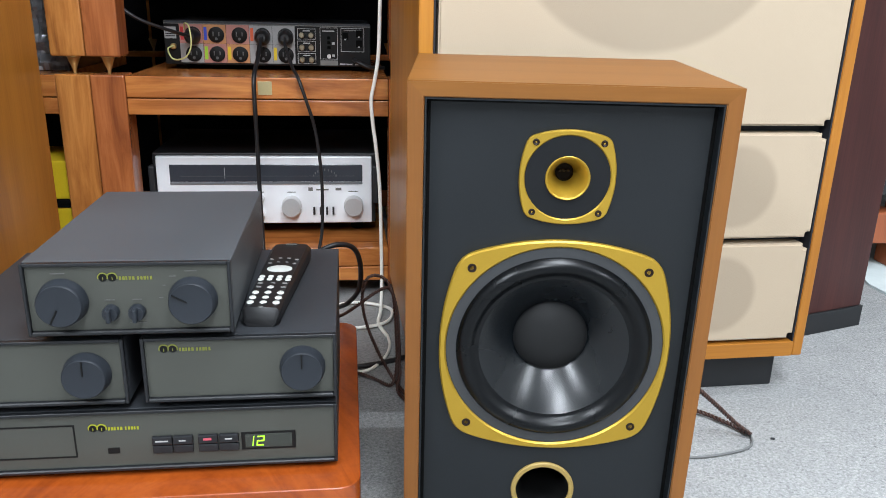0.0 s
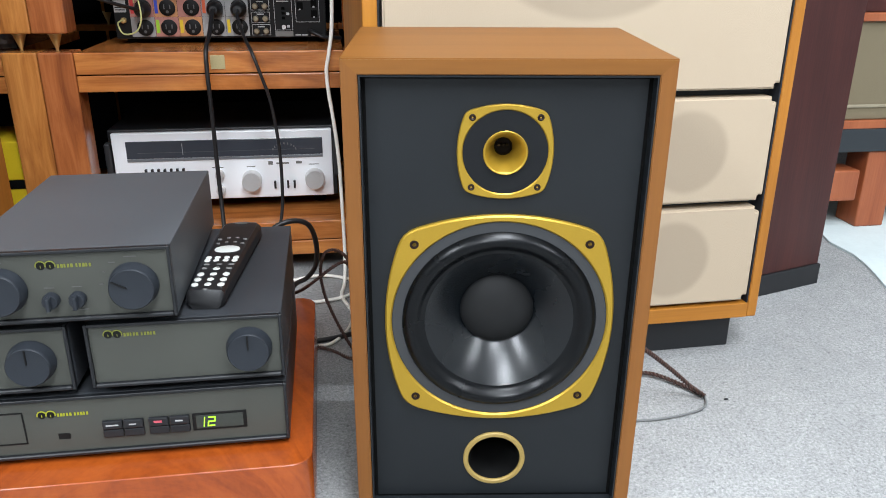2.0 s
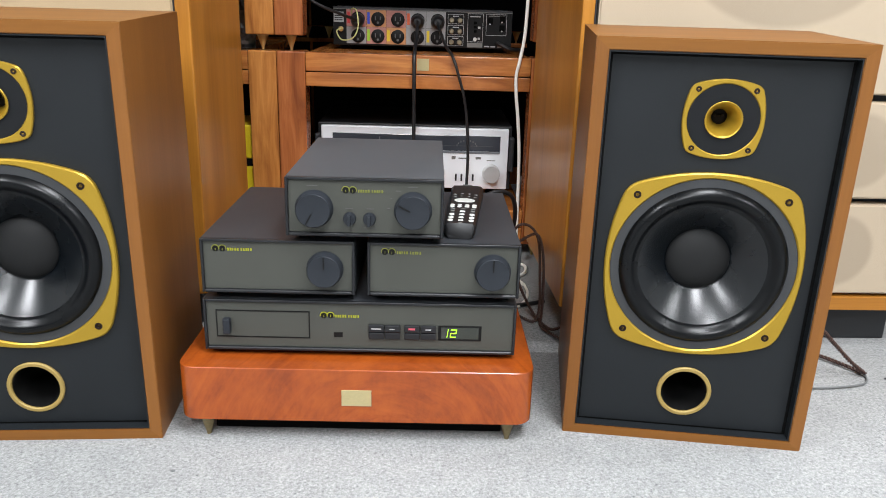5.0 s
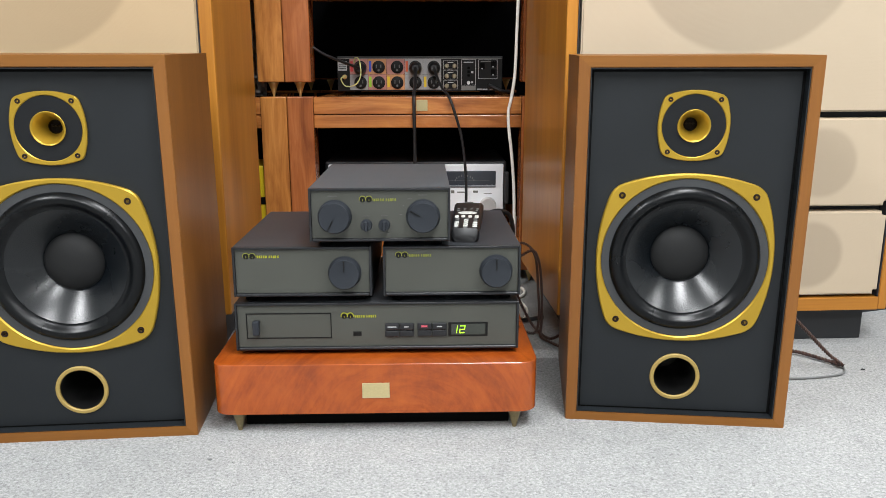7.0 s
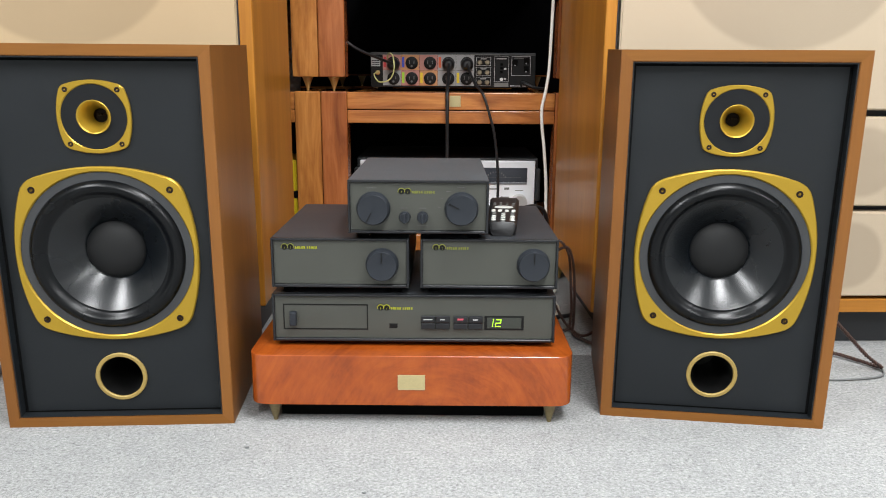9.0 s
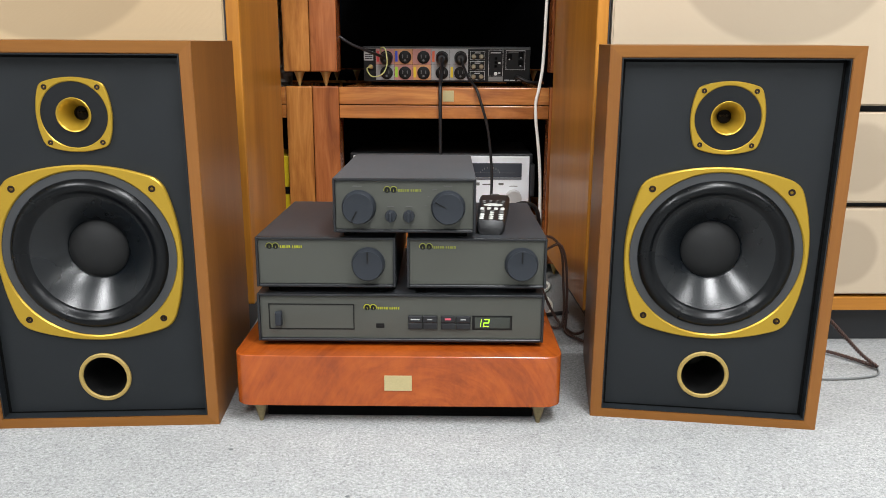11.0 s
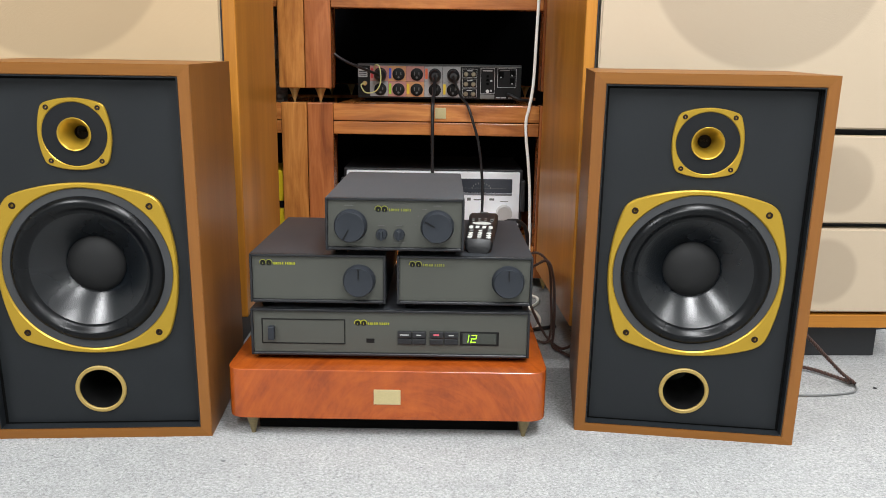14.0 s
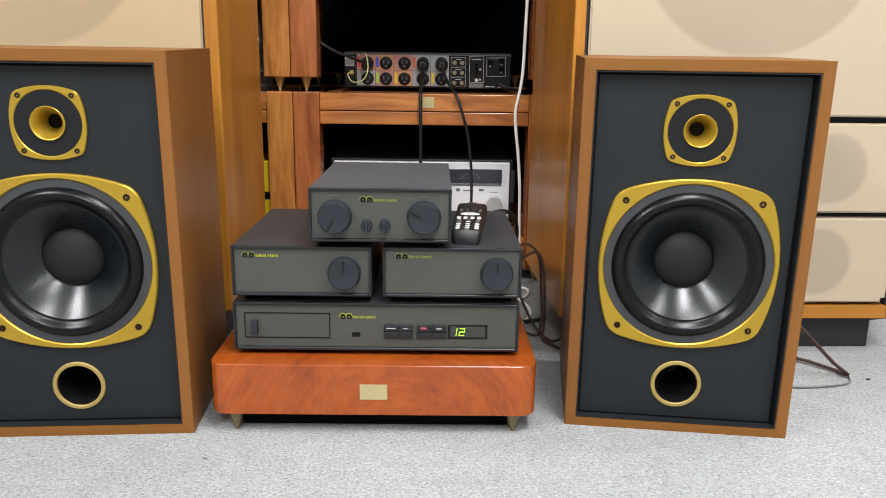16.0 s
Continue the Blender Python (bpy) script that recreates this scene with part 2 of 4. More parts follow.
MAHOGANY = crotch_mat()
RACK_H = wood("rack_rosewood_rail", (0.215, 0.063, 0.016), (0.43, 0.146, 0.034), (0.62, 0.253, 0.066), 0, 0.25, 2.0, 0.55, 0.4, 1, 15.0, 2.6)
RACK_V = wood("rack_rosewood_post", (0.230, 0.074, 0.018), (0.43, 0.163, 0.036), (0.61, 0.260, 0.066), 2, 0.27, 2.2, 0.6, 0.35, 1, 16.0, 2.8)
RACK_RED = wood("rack_reddish_post", (0.198, 0.054, 0.018), (0.35, 0.110, 0.032), (0.48, 0.163, 0.052), 2, 0.27, 2.2, 0.6, 0.35, 1, 16.0, 2.8)
DULL_BRASS = plain("dull_dark_brass", (0.21, 0.165, 0.085), 0.45, 0.6, 0.3, 300, 0.2)
BRASS = plain("aged_brass", (0.66, 0.49, 0.20), 0.33, 0.7, 0.12, 300, 0.1)
PLAQUE = plain("brushed_brass_plaque", (0.55, 0.46, 0.24), 0.42, 0.55, 0.12, 400, 0.15)
CREAM = (0.475, 0.385, 0.28)
# same cream, with the warm light on the left loudspeaker mixed into it
CREAM_WARM_LIT = (0.475, 0.350, 0.213)
BIGWOOD = wood("honey_oak_cabinet", (0.30, 0.110, 0.012), (0.41, 0.163, 0.019), (0.51, 0.220, 0.030), 2, 0.4, 0.9, 0.6, 0.15)
BIGWOOD_H = wood("honey_oak_rail", (0.30, 0.110, 0.012), (0.41, 0.163, 0.019), (0.51, 0.220, 0.030), 0, 0.4, 0.9, 0.6, 0.15)
BLACK_PLINTH = plain("black_plinth_paint", (0.012, 0.013, 0.015), 0.55)
NAVY_GAP = plain("dark_navy_backing", (0.010, 0.012, 0.018), 0.7)
ROSEWOOD = wood("dark_rosewood_veneer", (0.030, 0.0075, 0.007), (0.050, 0.014, 0.0125), (0.074, 0.020, 0.016), 2, 0.5, 0.5, 0.9, 0.0)
SILVER = plain("brushed_silver_fascia", (0.92, 0.945, 0.985), 0.36, 0.05, 0.04, 600, 0.1)
SILVER_KNOB = plain("satin_silver_knob", (0.66, 0.66, 0.65), 0.35, 0.4, 0.06)
DIAL = plain("smoked_dial_glass", (0.05, 0.056, 0.068), 0.14, 0, 0.08)
TUNER_CASE = plain("dark_grey_steel_case", (0.03, 0.03, 0.032), 0.5, 0.3)
CABLE_BLACK = plain("black_cable_sheath", (0.010, 0.010, 0.011), 0.45)
CABLE_WHITE = plain("white_cable_sheath", (0.88, 0.86, 0.79), 0.5, vary=0.06)
CABLE_GREEN = plain("pale_green_wire", (0.55, 0.55, 0.22), 0.5)
DULL_GREY = plain("dull_grey", (0.15, 0.155, 0.155), 0.5)
MESH_GRILLE = cloth_mat("taupe_grille_cloth", (0.20, 0.165, 0.105))
RED_WOOD = wood("reddish_stand_wood", (0.22, 0.055, 0.020), (0.32, 0.090, 0.034), (0.40, 0.122, 0.047), 2, 0.4, 0.8, 0.7, 0.2)
MAT_WHITE = plain("pale_blue_white_mat", (0.60, 0.68, 0.68), 0.8, vary=0.06, grain=80, relief=0.3)
NAVY = plain("navy_vinyl", (0.052, 0.062, 0.115), 0.5)
YELLOW = plain("yellow_plastic", (0.66, 0.47, 0.012), 0.45)
WRAP = plain("crumpled_clear_wrap", (0.26, 0.27, 0.28), 0.12, 0.35, 0.6, 70, 1.0)


# ---------------------------------------------------------------- mesh helpers
def part(name, bm, material, parent=None, label="", smooth=None):
    me = bpy.data.meshes.new(name)
    bm.normal_update()
    bm.to_mesh(me)
    bm.free()
    me.materials.append(material)
    if smooth:
        for p in me.polygons:
            p.use_smooth = True
        me.set_sharp_from_angle(angle=radians(smooth))
    ob = new(name, me)
    ob.parent = parent
    if label:
        ob["label"] = label
    return ob


def thing(name, label, category, m=None, group="", kind=""):
    ob = new(name)
    ob.empty_display_size = 0.05
    if m is not None:
        ob.matrix_world = m
    return tagged(ob, label, category, group, kind)


def add_box(bm, x0, x1, y0, y1, z0, z1, bevel=0.0, seg=2):
    got = bmesh.ops.create_cube(bm, size=1.0)["verts"]
    for v in got:
        v.co = Vector(((x0 + x1) / 2 + v.co.x * (x1 - x0), (y0 + y1) / 2 + v.co.y * (y1 - y0), (z0 + z1) / 2 + v.co.z * (z1 - z0)))
    if bevel:
        edges = list({e for v in got for e in v.link_edges})
        bmesh.ops.bevel(bm, geom=edges, offset=bevel, segments=seg, profile=0.5, affect="EDGES")
    return bm


def box(x0, x1, y0, y1, z0, z1, bevel=0.0015, seg=2):
    return add_box(bmesh.new(), x0, x1, y0, y1, z0, z1, bevel, seg)


def lathe(profile, cx=0.0, cz=0.0, n=64, bm=None, squash=1.0):
    """Turns (radius, y) points about the y axis through (cx, cz)."""
    bm = bm or bmesh.new()
    rings = []
    for r, y in profile:
        if r < 1e-6:
            rings.append([bm.verts.new((cx, y, cz))])
        else:
            rings.append([bm.verts.new((cx + r * math.cos(2 * math.pi * k / n), y, cz + squash * r * math.sin(2 * math.pi * k / n))) for k in range(n)])
    for a, b in zip(rings, rings[1:]):
        for k in range(n):
            j = (k + 1) % n
            if len(a) == 1 and len(b) > 1:
                bm.faces.new((a[0], b[k], b[j]))
            elif len(b) == 1 and len(a) > 1:
                bm.faces.new((a[k], b[0], a[j]))
            elif len(a) > 1:
                bm.faces.new((a[k], b[k], b[j], a[j]))
    bmesh.ops.recalc_face_normals(bm, faces=bm.faces[:])
    return bm


def cone_foot(x, y, z0, z1, r0, r1, n=24):
    """An upright turned spike: narrow tip below, collar above."""
    bm = lathe([(0, z0), (r0, z0), (r0 * 1.15, z0 + (z1 - z0) * 0.12), (r1, z0 + (z1 - z0) * 0.86), (r1 * 1.12, z0 + (z1 - z0) * 0.88), (r1 * 1.12, z1), (0, z1)], n=n)
    for v in bm.verts:
        v.co = Vector((x + v.co.x, y + v.co.z, v.co.y))
    bmesh.ops.recalc_face_normals(bm, faces=bm.faces[:])
    return bm


def ring_plate(outer, inner, cx, cz, y_front, y_back, bevel=0.001, n=96):
    """A flat ring between two outlines, functions of the angle, with softened outer and inner front edges."""
    bm = bmesh.new()
    rows = []
    for f, d, y in ((outer, 0, y_back), (outer, 0, y_front + bevel), (outer, -bevel, y_front), (inner, bevel, y_front), (inner, 0, y_front + bevel), (inner, 0, y_back)):
        rows.append([bm.verts.new((cx + (f(a) + d) * math.cos(a), y, cz + (f(a) + d) * math.sin(a))) for a in (2 * math.pi * k / n for k in range(n))])
    for a, b in zip(rows, rows[1:] + rows[:1]):
        for k in range(n):
            j = (k + 1) % n
            bm.faces.new((a[k], b[k], b[j], a[j]))
    bmesh.ops.recalc_face_normals(bm, faces=bm.faces[:])
    return bm


def pillow_square(half):
    """The bowed square outline of a driver's frame: four shallow arcs with rounded corners."""
    k = half / 0.128

    def arc(a):
        phi = (a + math.pi / 4) % (math.pi / 2) - math.pi / 4
        return k * (-0.155 * math.cos(phi) + math.sqrt(0.283 ** 2 - (0.155 * math.sin(phi)) ** 2))

    return lambda a: sum(arc(a + radians(d)) for d in range(-5, 6, 1)) / 11


def square_hole(bm, cx, cz, half_x, z0, z1, r, y0, y1, n=64):
    """A board from z0 to z1 with a round hole, joined from a front, a back and the hole's wall."""
    rows = {}
    for y in (y0, y1):
        edge, hole = [], []
        for k in range(n):
            a = 2 * math.pi * (k + 0.5) / n
            c, s = math.cos(a), math.sin(a)
            lim = [half_x / abs(c), ((z1 - cz) / s if s > 0 else (z0 - cz) / s)]
            d = min(lim)
            edge.append(bm.verts.new((cx + d * c, y, cz + d * s)))
            hole.append(bm.verts.new((cx + r * c, y, cz + r * s)))
        rows[y] = (edge, hole)
        for k in range(n):
            j = (k + 1) % n
            bm.faces.new((edge[k], edge[j], hole[j], hole[k]))
            if abs(edge[k].co.x - edge[j].co.x) > 1e-6 and abs(edge[k].co.z - edge[j].co.z) > 1e-6:
                sx = half_x if edge[k].co.x > cx else -half_x
                sz = z1 if edge[k].co.z > cz else z0
                bm.faces.new((edge[k], bm.verts.new((cx + sx, y, sz)), edge[j]))
    for k in range(n):
        j = (k + 1) % n
        bm.faces.new((rows[y0][1][k], rows[y0][1][j], rows[y1][1][j], rows[y1][1][k]))


def tube(points, r, n=10, steps=8):
    """A round cable along a smooth line through the points."""
    pts = [Vector(p) for p in points]
    pts = [2 * pts[0] - pts[1]] + pts + [2 * pts[-1] - pts[-2]]
    line = []
    for a, b, c, d in zip(pts, pts[1:], pts[2:], pts[3:]):
        for k in range(steps):
            t = k / steps
            line.append(0.5 * ((2 * b) + (c - a) * t + (2 * a - 5 * b + 4 * c - d) * t * t + (3 * b - a - 3 * c + d) * t ** 3))
    line.append(pts[-2])
    bm = bmesh.new()
    rings, side = [], Vector((0.3, 0.9, 0.2))
    for i, p in enumerate(line):
        along = (line[min(i + 1, len(line) - 1)] - line[max(i - 1, 0)]).normalized()
        side = (side - along * side.dot(along)).normalized()
        up = along.cross(side)
        rings.append([bm.verts.new(p + r * (math.cos(a) * side + math.sin(a) * up)) for a in (2 * math.pi * k / n for k in range(n))])
    for a, b in zip(rings, rings[1:]):
        for k in range(n):
            bm.faces.new((a[k], a[(k + 1) % n], b[(k + 1) % n], b[k]))
    bm.faces.new(rings[0])
    bm.faces.new(rings[-1])
    bmesh.ops.recalc_face_normals(bm, faces=bm.faces[:])
    return bm


# ---------------------------------------------------------------- the room
X0, X1, Y0, Y1 = -3.4, 3.8, -4.6, 1.75


def setting(name, bm, material, label):
    return tagged(part(name, bm, material), label, name.split("_")[0], kind="structure")


setting("floor", box(X0, X1, Y0, Y1, -0.1, 0.0, 0), CARPET, "grey flecked loop-pile carpet over the whole shop floor")
setting("ceiling", box(X0, X1, Y0, Y1, CEIL, CEIL + 0.1, 0), CEILING, "plain white ceiling boards")
setting("wall_north", box(X0 - 0.1, X1 + 0.1, Y1, Y1 + 0.1, -0.1, CEIL + 0.1, 0), REAR_SHADE, "rear wall coloured near-black for the shade behind the equipment racks")
setting("wall_south", box(X0 - 0.1, X1 + 0.1, Y0 - 0.1, Y0, -0.1, CEIL + 0.1, 0), WALL, "off-white painted wall")
setting("wall_west", box(X0 - 0.1, X0, Y0, Y1, -0.1, CEIL + 0.1, 0), WALL, "off-white painted wall")
setting("wall_east", box(X1, X1 + 0.1, Y0, Y1, -0.1, CEIL + 0.1, 0), WALL, "off-white painted wall")
for lx, ly, watts in TUBES:
    fx = thing("ceiling_light", "white recessed fluorescent ceiling light housing", "ceiling light", pose(lx, ly, CEIL), "ceiling lights")
    part("housing", box(-0.32, 0.32, -0.62, 0.62, -0.045, 0.0, 0.004), CEILING, fx)
fx = thing("ceiling_light", "narrow white fluorescent batten on the ceiling", "ceiling light", pose(1.75, 0.10, CEIL), "ceiling lights")
part("housing", box(-0.61, 0.61, -0.03, 0.03, -0.045, 0.0, 0.004), CEILING, fx)


# ---------------------------------------------------------------- bookshelf monitor loudspeakers
SW, SH, SD, LIP = 0.1668, 0.5618, 0.266, 0.0170
TOP_LIP, LOW_LIP = 0.0162, 0.0165


def mitred(p, q, r, t, depth):
    """One cabinet board with mitred ends, its front edges eased."""
    bm = bmesh.new()
    ring = [[bm.verts.new((x, y, z)) for x, z in (p, q, r, t)] for y in (0.0, depth)]
    bm.faces.new(ring[0])
    bm.faces.new(ring[1][::-1])
    for k in range(4):
        bm.faces.new((ring[0][k], ring[1][k], ring[1][(k + 1) % 4], ring[0][(k + 1) % 4]))
    bmesh.ops.recalc_face_normals(bm, faces=bm.faces[:])
    front = [e for e in bm.edges if e.verts[0].co.y < 1e-6 and e.verts[1].co.y < 1e-6 and {e.verts[0], e.verts[1]} in ({ring[0][0], ring[0][1]}, {ring[0][2], ring[0][3]})]
    bmesh.ops.bevel(bm, geom=front, offset=0.0011, segments=2, affect="EDGES")
    return bm


def monitor_speaker(m):
    sp = thing("monitor_speaker", "brown veneered monitor loudspeaker with gold-framed drivers standing on carpet", "loudspeaker", m, "pair of monitor loudspeakers")
    outer = ((-SW, 0), (SW, 0), (SW, SH), (-SW, SH))
    inner = ((-SW + LIP, LOW_LIP), (SW - LIP, LOW_LIP), (SW - LIP, SH - TOP_LIP), (-SW + LIP, SH - TOP_LIP))
    for k, (nm, material) in enumerate((("bottom_panel", VENEER), ("side_panel", VENEER_V), ("top_panel", VENEER), ("side_panel", VENEER_V))):
        part(nm, mitred(outer[k], outer[(k + 1) % 4], inner[(k + 1) % 4], inner[k], SD), material, sp)
    part("back_panel", box(-SW + LIP, SW - LIP, SD - 0.016, SD - 0.002, LOW_LIP, SH - TOP_LIP, 0), BAFFLE, sp)
    for fx in (-SW + 0.03, SW - 0.03):
        part("rubber_foot", box(fx - 0.01, fx + 0.01, SD - 0.034, SD - 0.012, -0.0068, 0.0004, 0.001), RUBBER, sp)
    bm = bmesh.new()
    yb, yk, hx = 0.0165, 0.0345, SW - LIP - 0.0006
    low, high = LOW_LIP + 0.0006, SH - TOP_LIP - 0.0006
    wz, tz, pz = 0.2658, 0.4638, 0.0755
    square_hole(bm, 0, wz, hx, 0.138, 0.4035, 0.112, yb, yk)
    square_hole(bm, 0, pz, hx, low, 0.138, 0.0328, yb, yk)
    square_hole(bm, 0, tz, hx, 0.4035, high, 0.0225, yb, yk)
    bmesh.ops.remove_doubles(bm, verts=bm.verts[:], dist=1e-5)
    bmesh.ops.recalc_face_normals(bm, faces=bm.faces[:])
    part("baffle", bm, BAFFLE, sp, "matt black recessed front baffle")
    # black-painted inside edges of the four boards, and the shadow gap round the baffle
    for x0, x1, z0, z1 in ((-hx, -hx + 0.0016, low, high), (hx - 0.0016, hx, low, high), (-hx + 0.0016, hx - 0.0016, low, low + 0.0014), (-hx + 0.0016, hx - 0.0016, high - 0.0016, high)):
        part("baffle_trim", box(x0, x1, 0.0012, yb - 0.0002, z0, z1, 0.0), BAFFLE, sp)
    for x0, x1, z0, z1 in ((-hx + 0.0017, -hx + 0.0056, low + 0.0016, high - 0.0018), (hx - 0.0056, hx - 0.0017, low + 0.0016, high - 0.0018), (-hx + 0.0057, hx - 0.0057, low + 0.0016, low + 0.0036), (-hx + 0.0057, hx - 0.0057, high - 0.0056, high - 0.0018)):
        part("shadow_gap", box(x0, x1, yb - 0.0008, yb + 0.0004, z0, z1, 0.0), VOID, sp)
    # woofer
    cz = wz
    wf = part("woofer_frame", ring_plate(pillow_square(0.1292), lambda a: 0.1218, 0, cz, 0.0098, yb, 0.0018, 128), GOLD, sp, "gold pressed woofer frame", 40)
    part("gasket", ring_plate(lambda a: 0.1219, lambda a: 0.1096, 0, cz, 0.0122, yb + 0.004, 0.0006), GASKET, wf, smooth=40)
    roll = [(0.1103, 0.0162), (0.1103, 0.0126)]
    for k in range(1, 26):
        u = k / 25
        lift = math.sin(math.pi / 2 * u / 0.42) ** 0.75 if u < 0.42 else 0.5 + 0.5 * math.cos(math.pi * (u - 0.42) / 0.58)
        roll.append((0.1100 - 0.0254 * u, 0.0130 - 0.0088 * lift))
    part("surround", lathe(roll, 0, cz, 112), RUBBER, wf, "black rubber roll surround", 75)
    flare = [(0.0852, 0.0134)] + [(0.0848 - 0.0436 * t, 0.0130 + 0.0356 * (0.86 * t + 0.14 * t * t)) for t in (k / 24 for k in range(25))]
    part("cone", lathe(flare, 0, cz, 112), CONE, wf, "glossy black woofer cone", 60)
    cap = [(0.0432 * math.sin(a) / math.sin(1.15), 0.0465 - 0.0140 * (math.cos(a) - math.cos(1.15)) / (1 - math.cos(1.15))) for a in (1.15 * (12 - k) / 12 for k in range(13))]
    part("dust_cap", lathe([(0.0415, 0.052), (0.0432, 0.0475)] + cap, 0, cz, 64), CAP, wf, "soft black domed dust cap", 60)
    for sx in (-1, 1):
        for sz in (-1, 1):
            part("screw", lathe([(0.0050, 0.0099), (0.0050, 0.0093), (0.0040, 0.0091), (0.0026, 0.0093), (0.0022, 0.0098), (0, 0.0098)], sx * 0.0956, cz + sz * 0.0962, 20), SCREW, wf)
    # tweeter
    cz = tz
    tf = part("tweeter_frame", ring_plate(pillow_square(0.0505), lambda a: 0.0447, 0, cz, 0.0120, yb, 0.0012, 96), GOLD, sp, "gold tweeter frame", 40)
    part("tweeter_plate", ring_plate(lambda a: 0.0449, lambda a: 0.0222, 0, cz, 0.0133, yb, 0.0005), DARK_PLATE, tf, smooth=40)
    horn = [(0.0228, 0.0140), (0.0236, 0.0113), (0.0228, 0.0105), (0.0212, 0.0112)] + [(0.0209 - 0.0110 * t ** 0.75, 0.0118 + 0.027 * t) for t in (k / 12 for k in range(13))]
    part("horn", lathe(horn, 0, cz, 64), GOLD, tf, "gold flared horn throat", 60)
    part("throat", lathe([(0.0101, 0.0384), (0.0088, 0.0440), (0, 0.0445)], 0, cz, 32), THROAT, tf)
    bm = bmesh.new()
    for k in range(3):
        lathe([(0, 0.0395), (0.0013, 0.0399), (0.0016, 0.0410), (0.0014, 0.0446)], (k - 1) * 0.0046, cz + 0.001, 12, bm)
    part("phase_plug", bm, DULL_THROAT, tf)
    for sx in (-1, 1):
        for sz in (-1, 1):
            part("screw", lathe([(0.0036, 0.0119), (0.0036, 0.0113), (0.0026, 0.0109), (0.0018, 0.0115), (0, 0.0125)], sx * 0.0350, cz + sz * 0.0373, 18), SCREW, tf)
    # port
    pr = part("port_ring", ring_plate(lambda a: 0.0380, lambda a: 0.0318, 0, pz, 0.0130, yb, 0.0012, 64), GOLD_PALE, sp, "pale gold reflex port ring", 40)
    part("port_tube", lathe([(0.0324, 0.0155), (0.0318, 0.0175), (0.0314, 0.13), (0, 0.13)], 0, pz, 48), PORT_TUBE, pr, smooth=40)
    return sp


left_speaker = monitor_speaker(pose(-0.4437, -0.0505, -0.0015, 1.7, 0, 3.6))
copy_thing(left_speaker, pose(0.4553, -0.0215, -0.0030, 1.65, 0, -7.4))


# ---------------------------------------------------------------- wooden plinth with electronics
plinth = thing("audio_stand", "low glossy red mahogany audio plinth on brass spikes", "stand", pose(-0.006, -0.043, 0))
bm = box(-0.2455, 0.2445, 0, 0.462, 0.0335, 0.1125, 0)
bmesh.ops.bevel(bm, geom=[e for e in bm.edges if abs(e.verts[0].co.z - e.verts[1].co.z) > 0.05], offset=0.026, segments=8, profile=0.5, affect="EDGES")
bmesh.ops.bevel(bm, geom=[e for e in bm.edges if e.verts[0].co.z > 0.11 and e.verts[1].co.z > 0.11], offset=0.0022, segments=3, profile=0.6, affect="EDGES")
part("body", bm, MAHOGANY, plinth, smooth=35)
# added black block in place of the plinth's own shade on the carpet
part("underside_shade", box(-0.205, 0.205, 0.036, 0.43, 0.0008, 0.0338, 0.001), VOID, plinth, "black block standing in for the shade under the plinth")
part("plaque", box(-0.0205, 0.0205, -0.0012, 0.003, 0.0585, 0.0825, 0.0004), PLAQUE, plinth, "brushed brass maker's plate")
for fx_, fy in ((-0.211, 0.020), (0.212, 0.020), (-0.211, 0.440), (0.212, 0.440)):
    part("spike", cone_foot(fx_, fy, 0.0, 0.034, 0.0034, 0.0110), DULL_BRASS, plinth, "dull turned brass spike")


def case(name, label, category, x0, x1, z0, z1, y0, depth, lift, skin=CASE):
    """A sleeve-type hi-fi case: black shell with a proud rim, an inset fascia, four low feet."""
    ob = thing(name, label, category, pose(x0, y0, z0))
    w, h = x1 - x0, z1 - z0
    bm = bmesh.new()
    t = 0.0035
    add_box(bm, 0, w, 0.0042, depth, 0, h, 0.0012)
    part("shell", bm, skin, ob)
    bm = bmesh.new()
    for b in ((0, t, 0, h), (w - t, w, 0, h), (t, w - t, 0, 0.0045), (t, w - t, h - t, h)):
        add_box(bm, b[0], b[1], -0.0022 if b[2] or b[3] > 0.01 else -0.0030, 0.0042, b[2], b[3], 0.0012 if b[3] < 0.01 else 0.0006, 1)
    part("bezel", bm, EDGE, ob)
    part("fascia", box(t, w - t, 0.0018, 0.0042, 0.0045, h - t, 0.0003, 1), FACE, ob, "olive-grey satin fascia")
    for fx in (0.02, w - 0.02):
        for fy in (0.03, depth - 0.03):
            part("foot", box(fx - 0.008, fx + 0.008, fy - 0.008, fy + 0.008, -lift, 0.0005, 0.001), VOID, ob)
    return ob


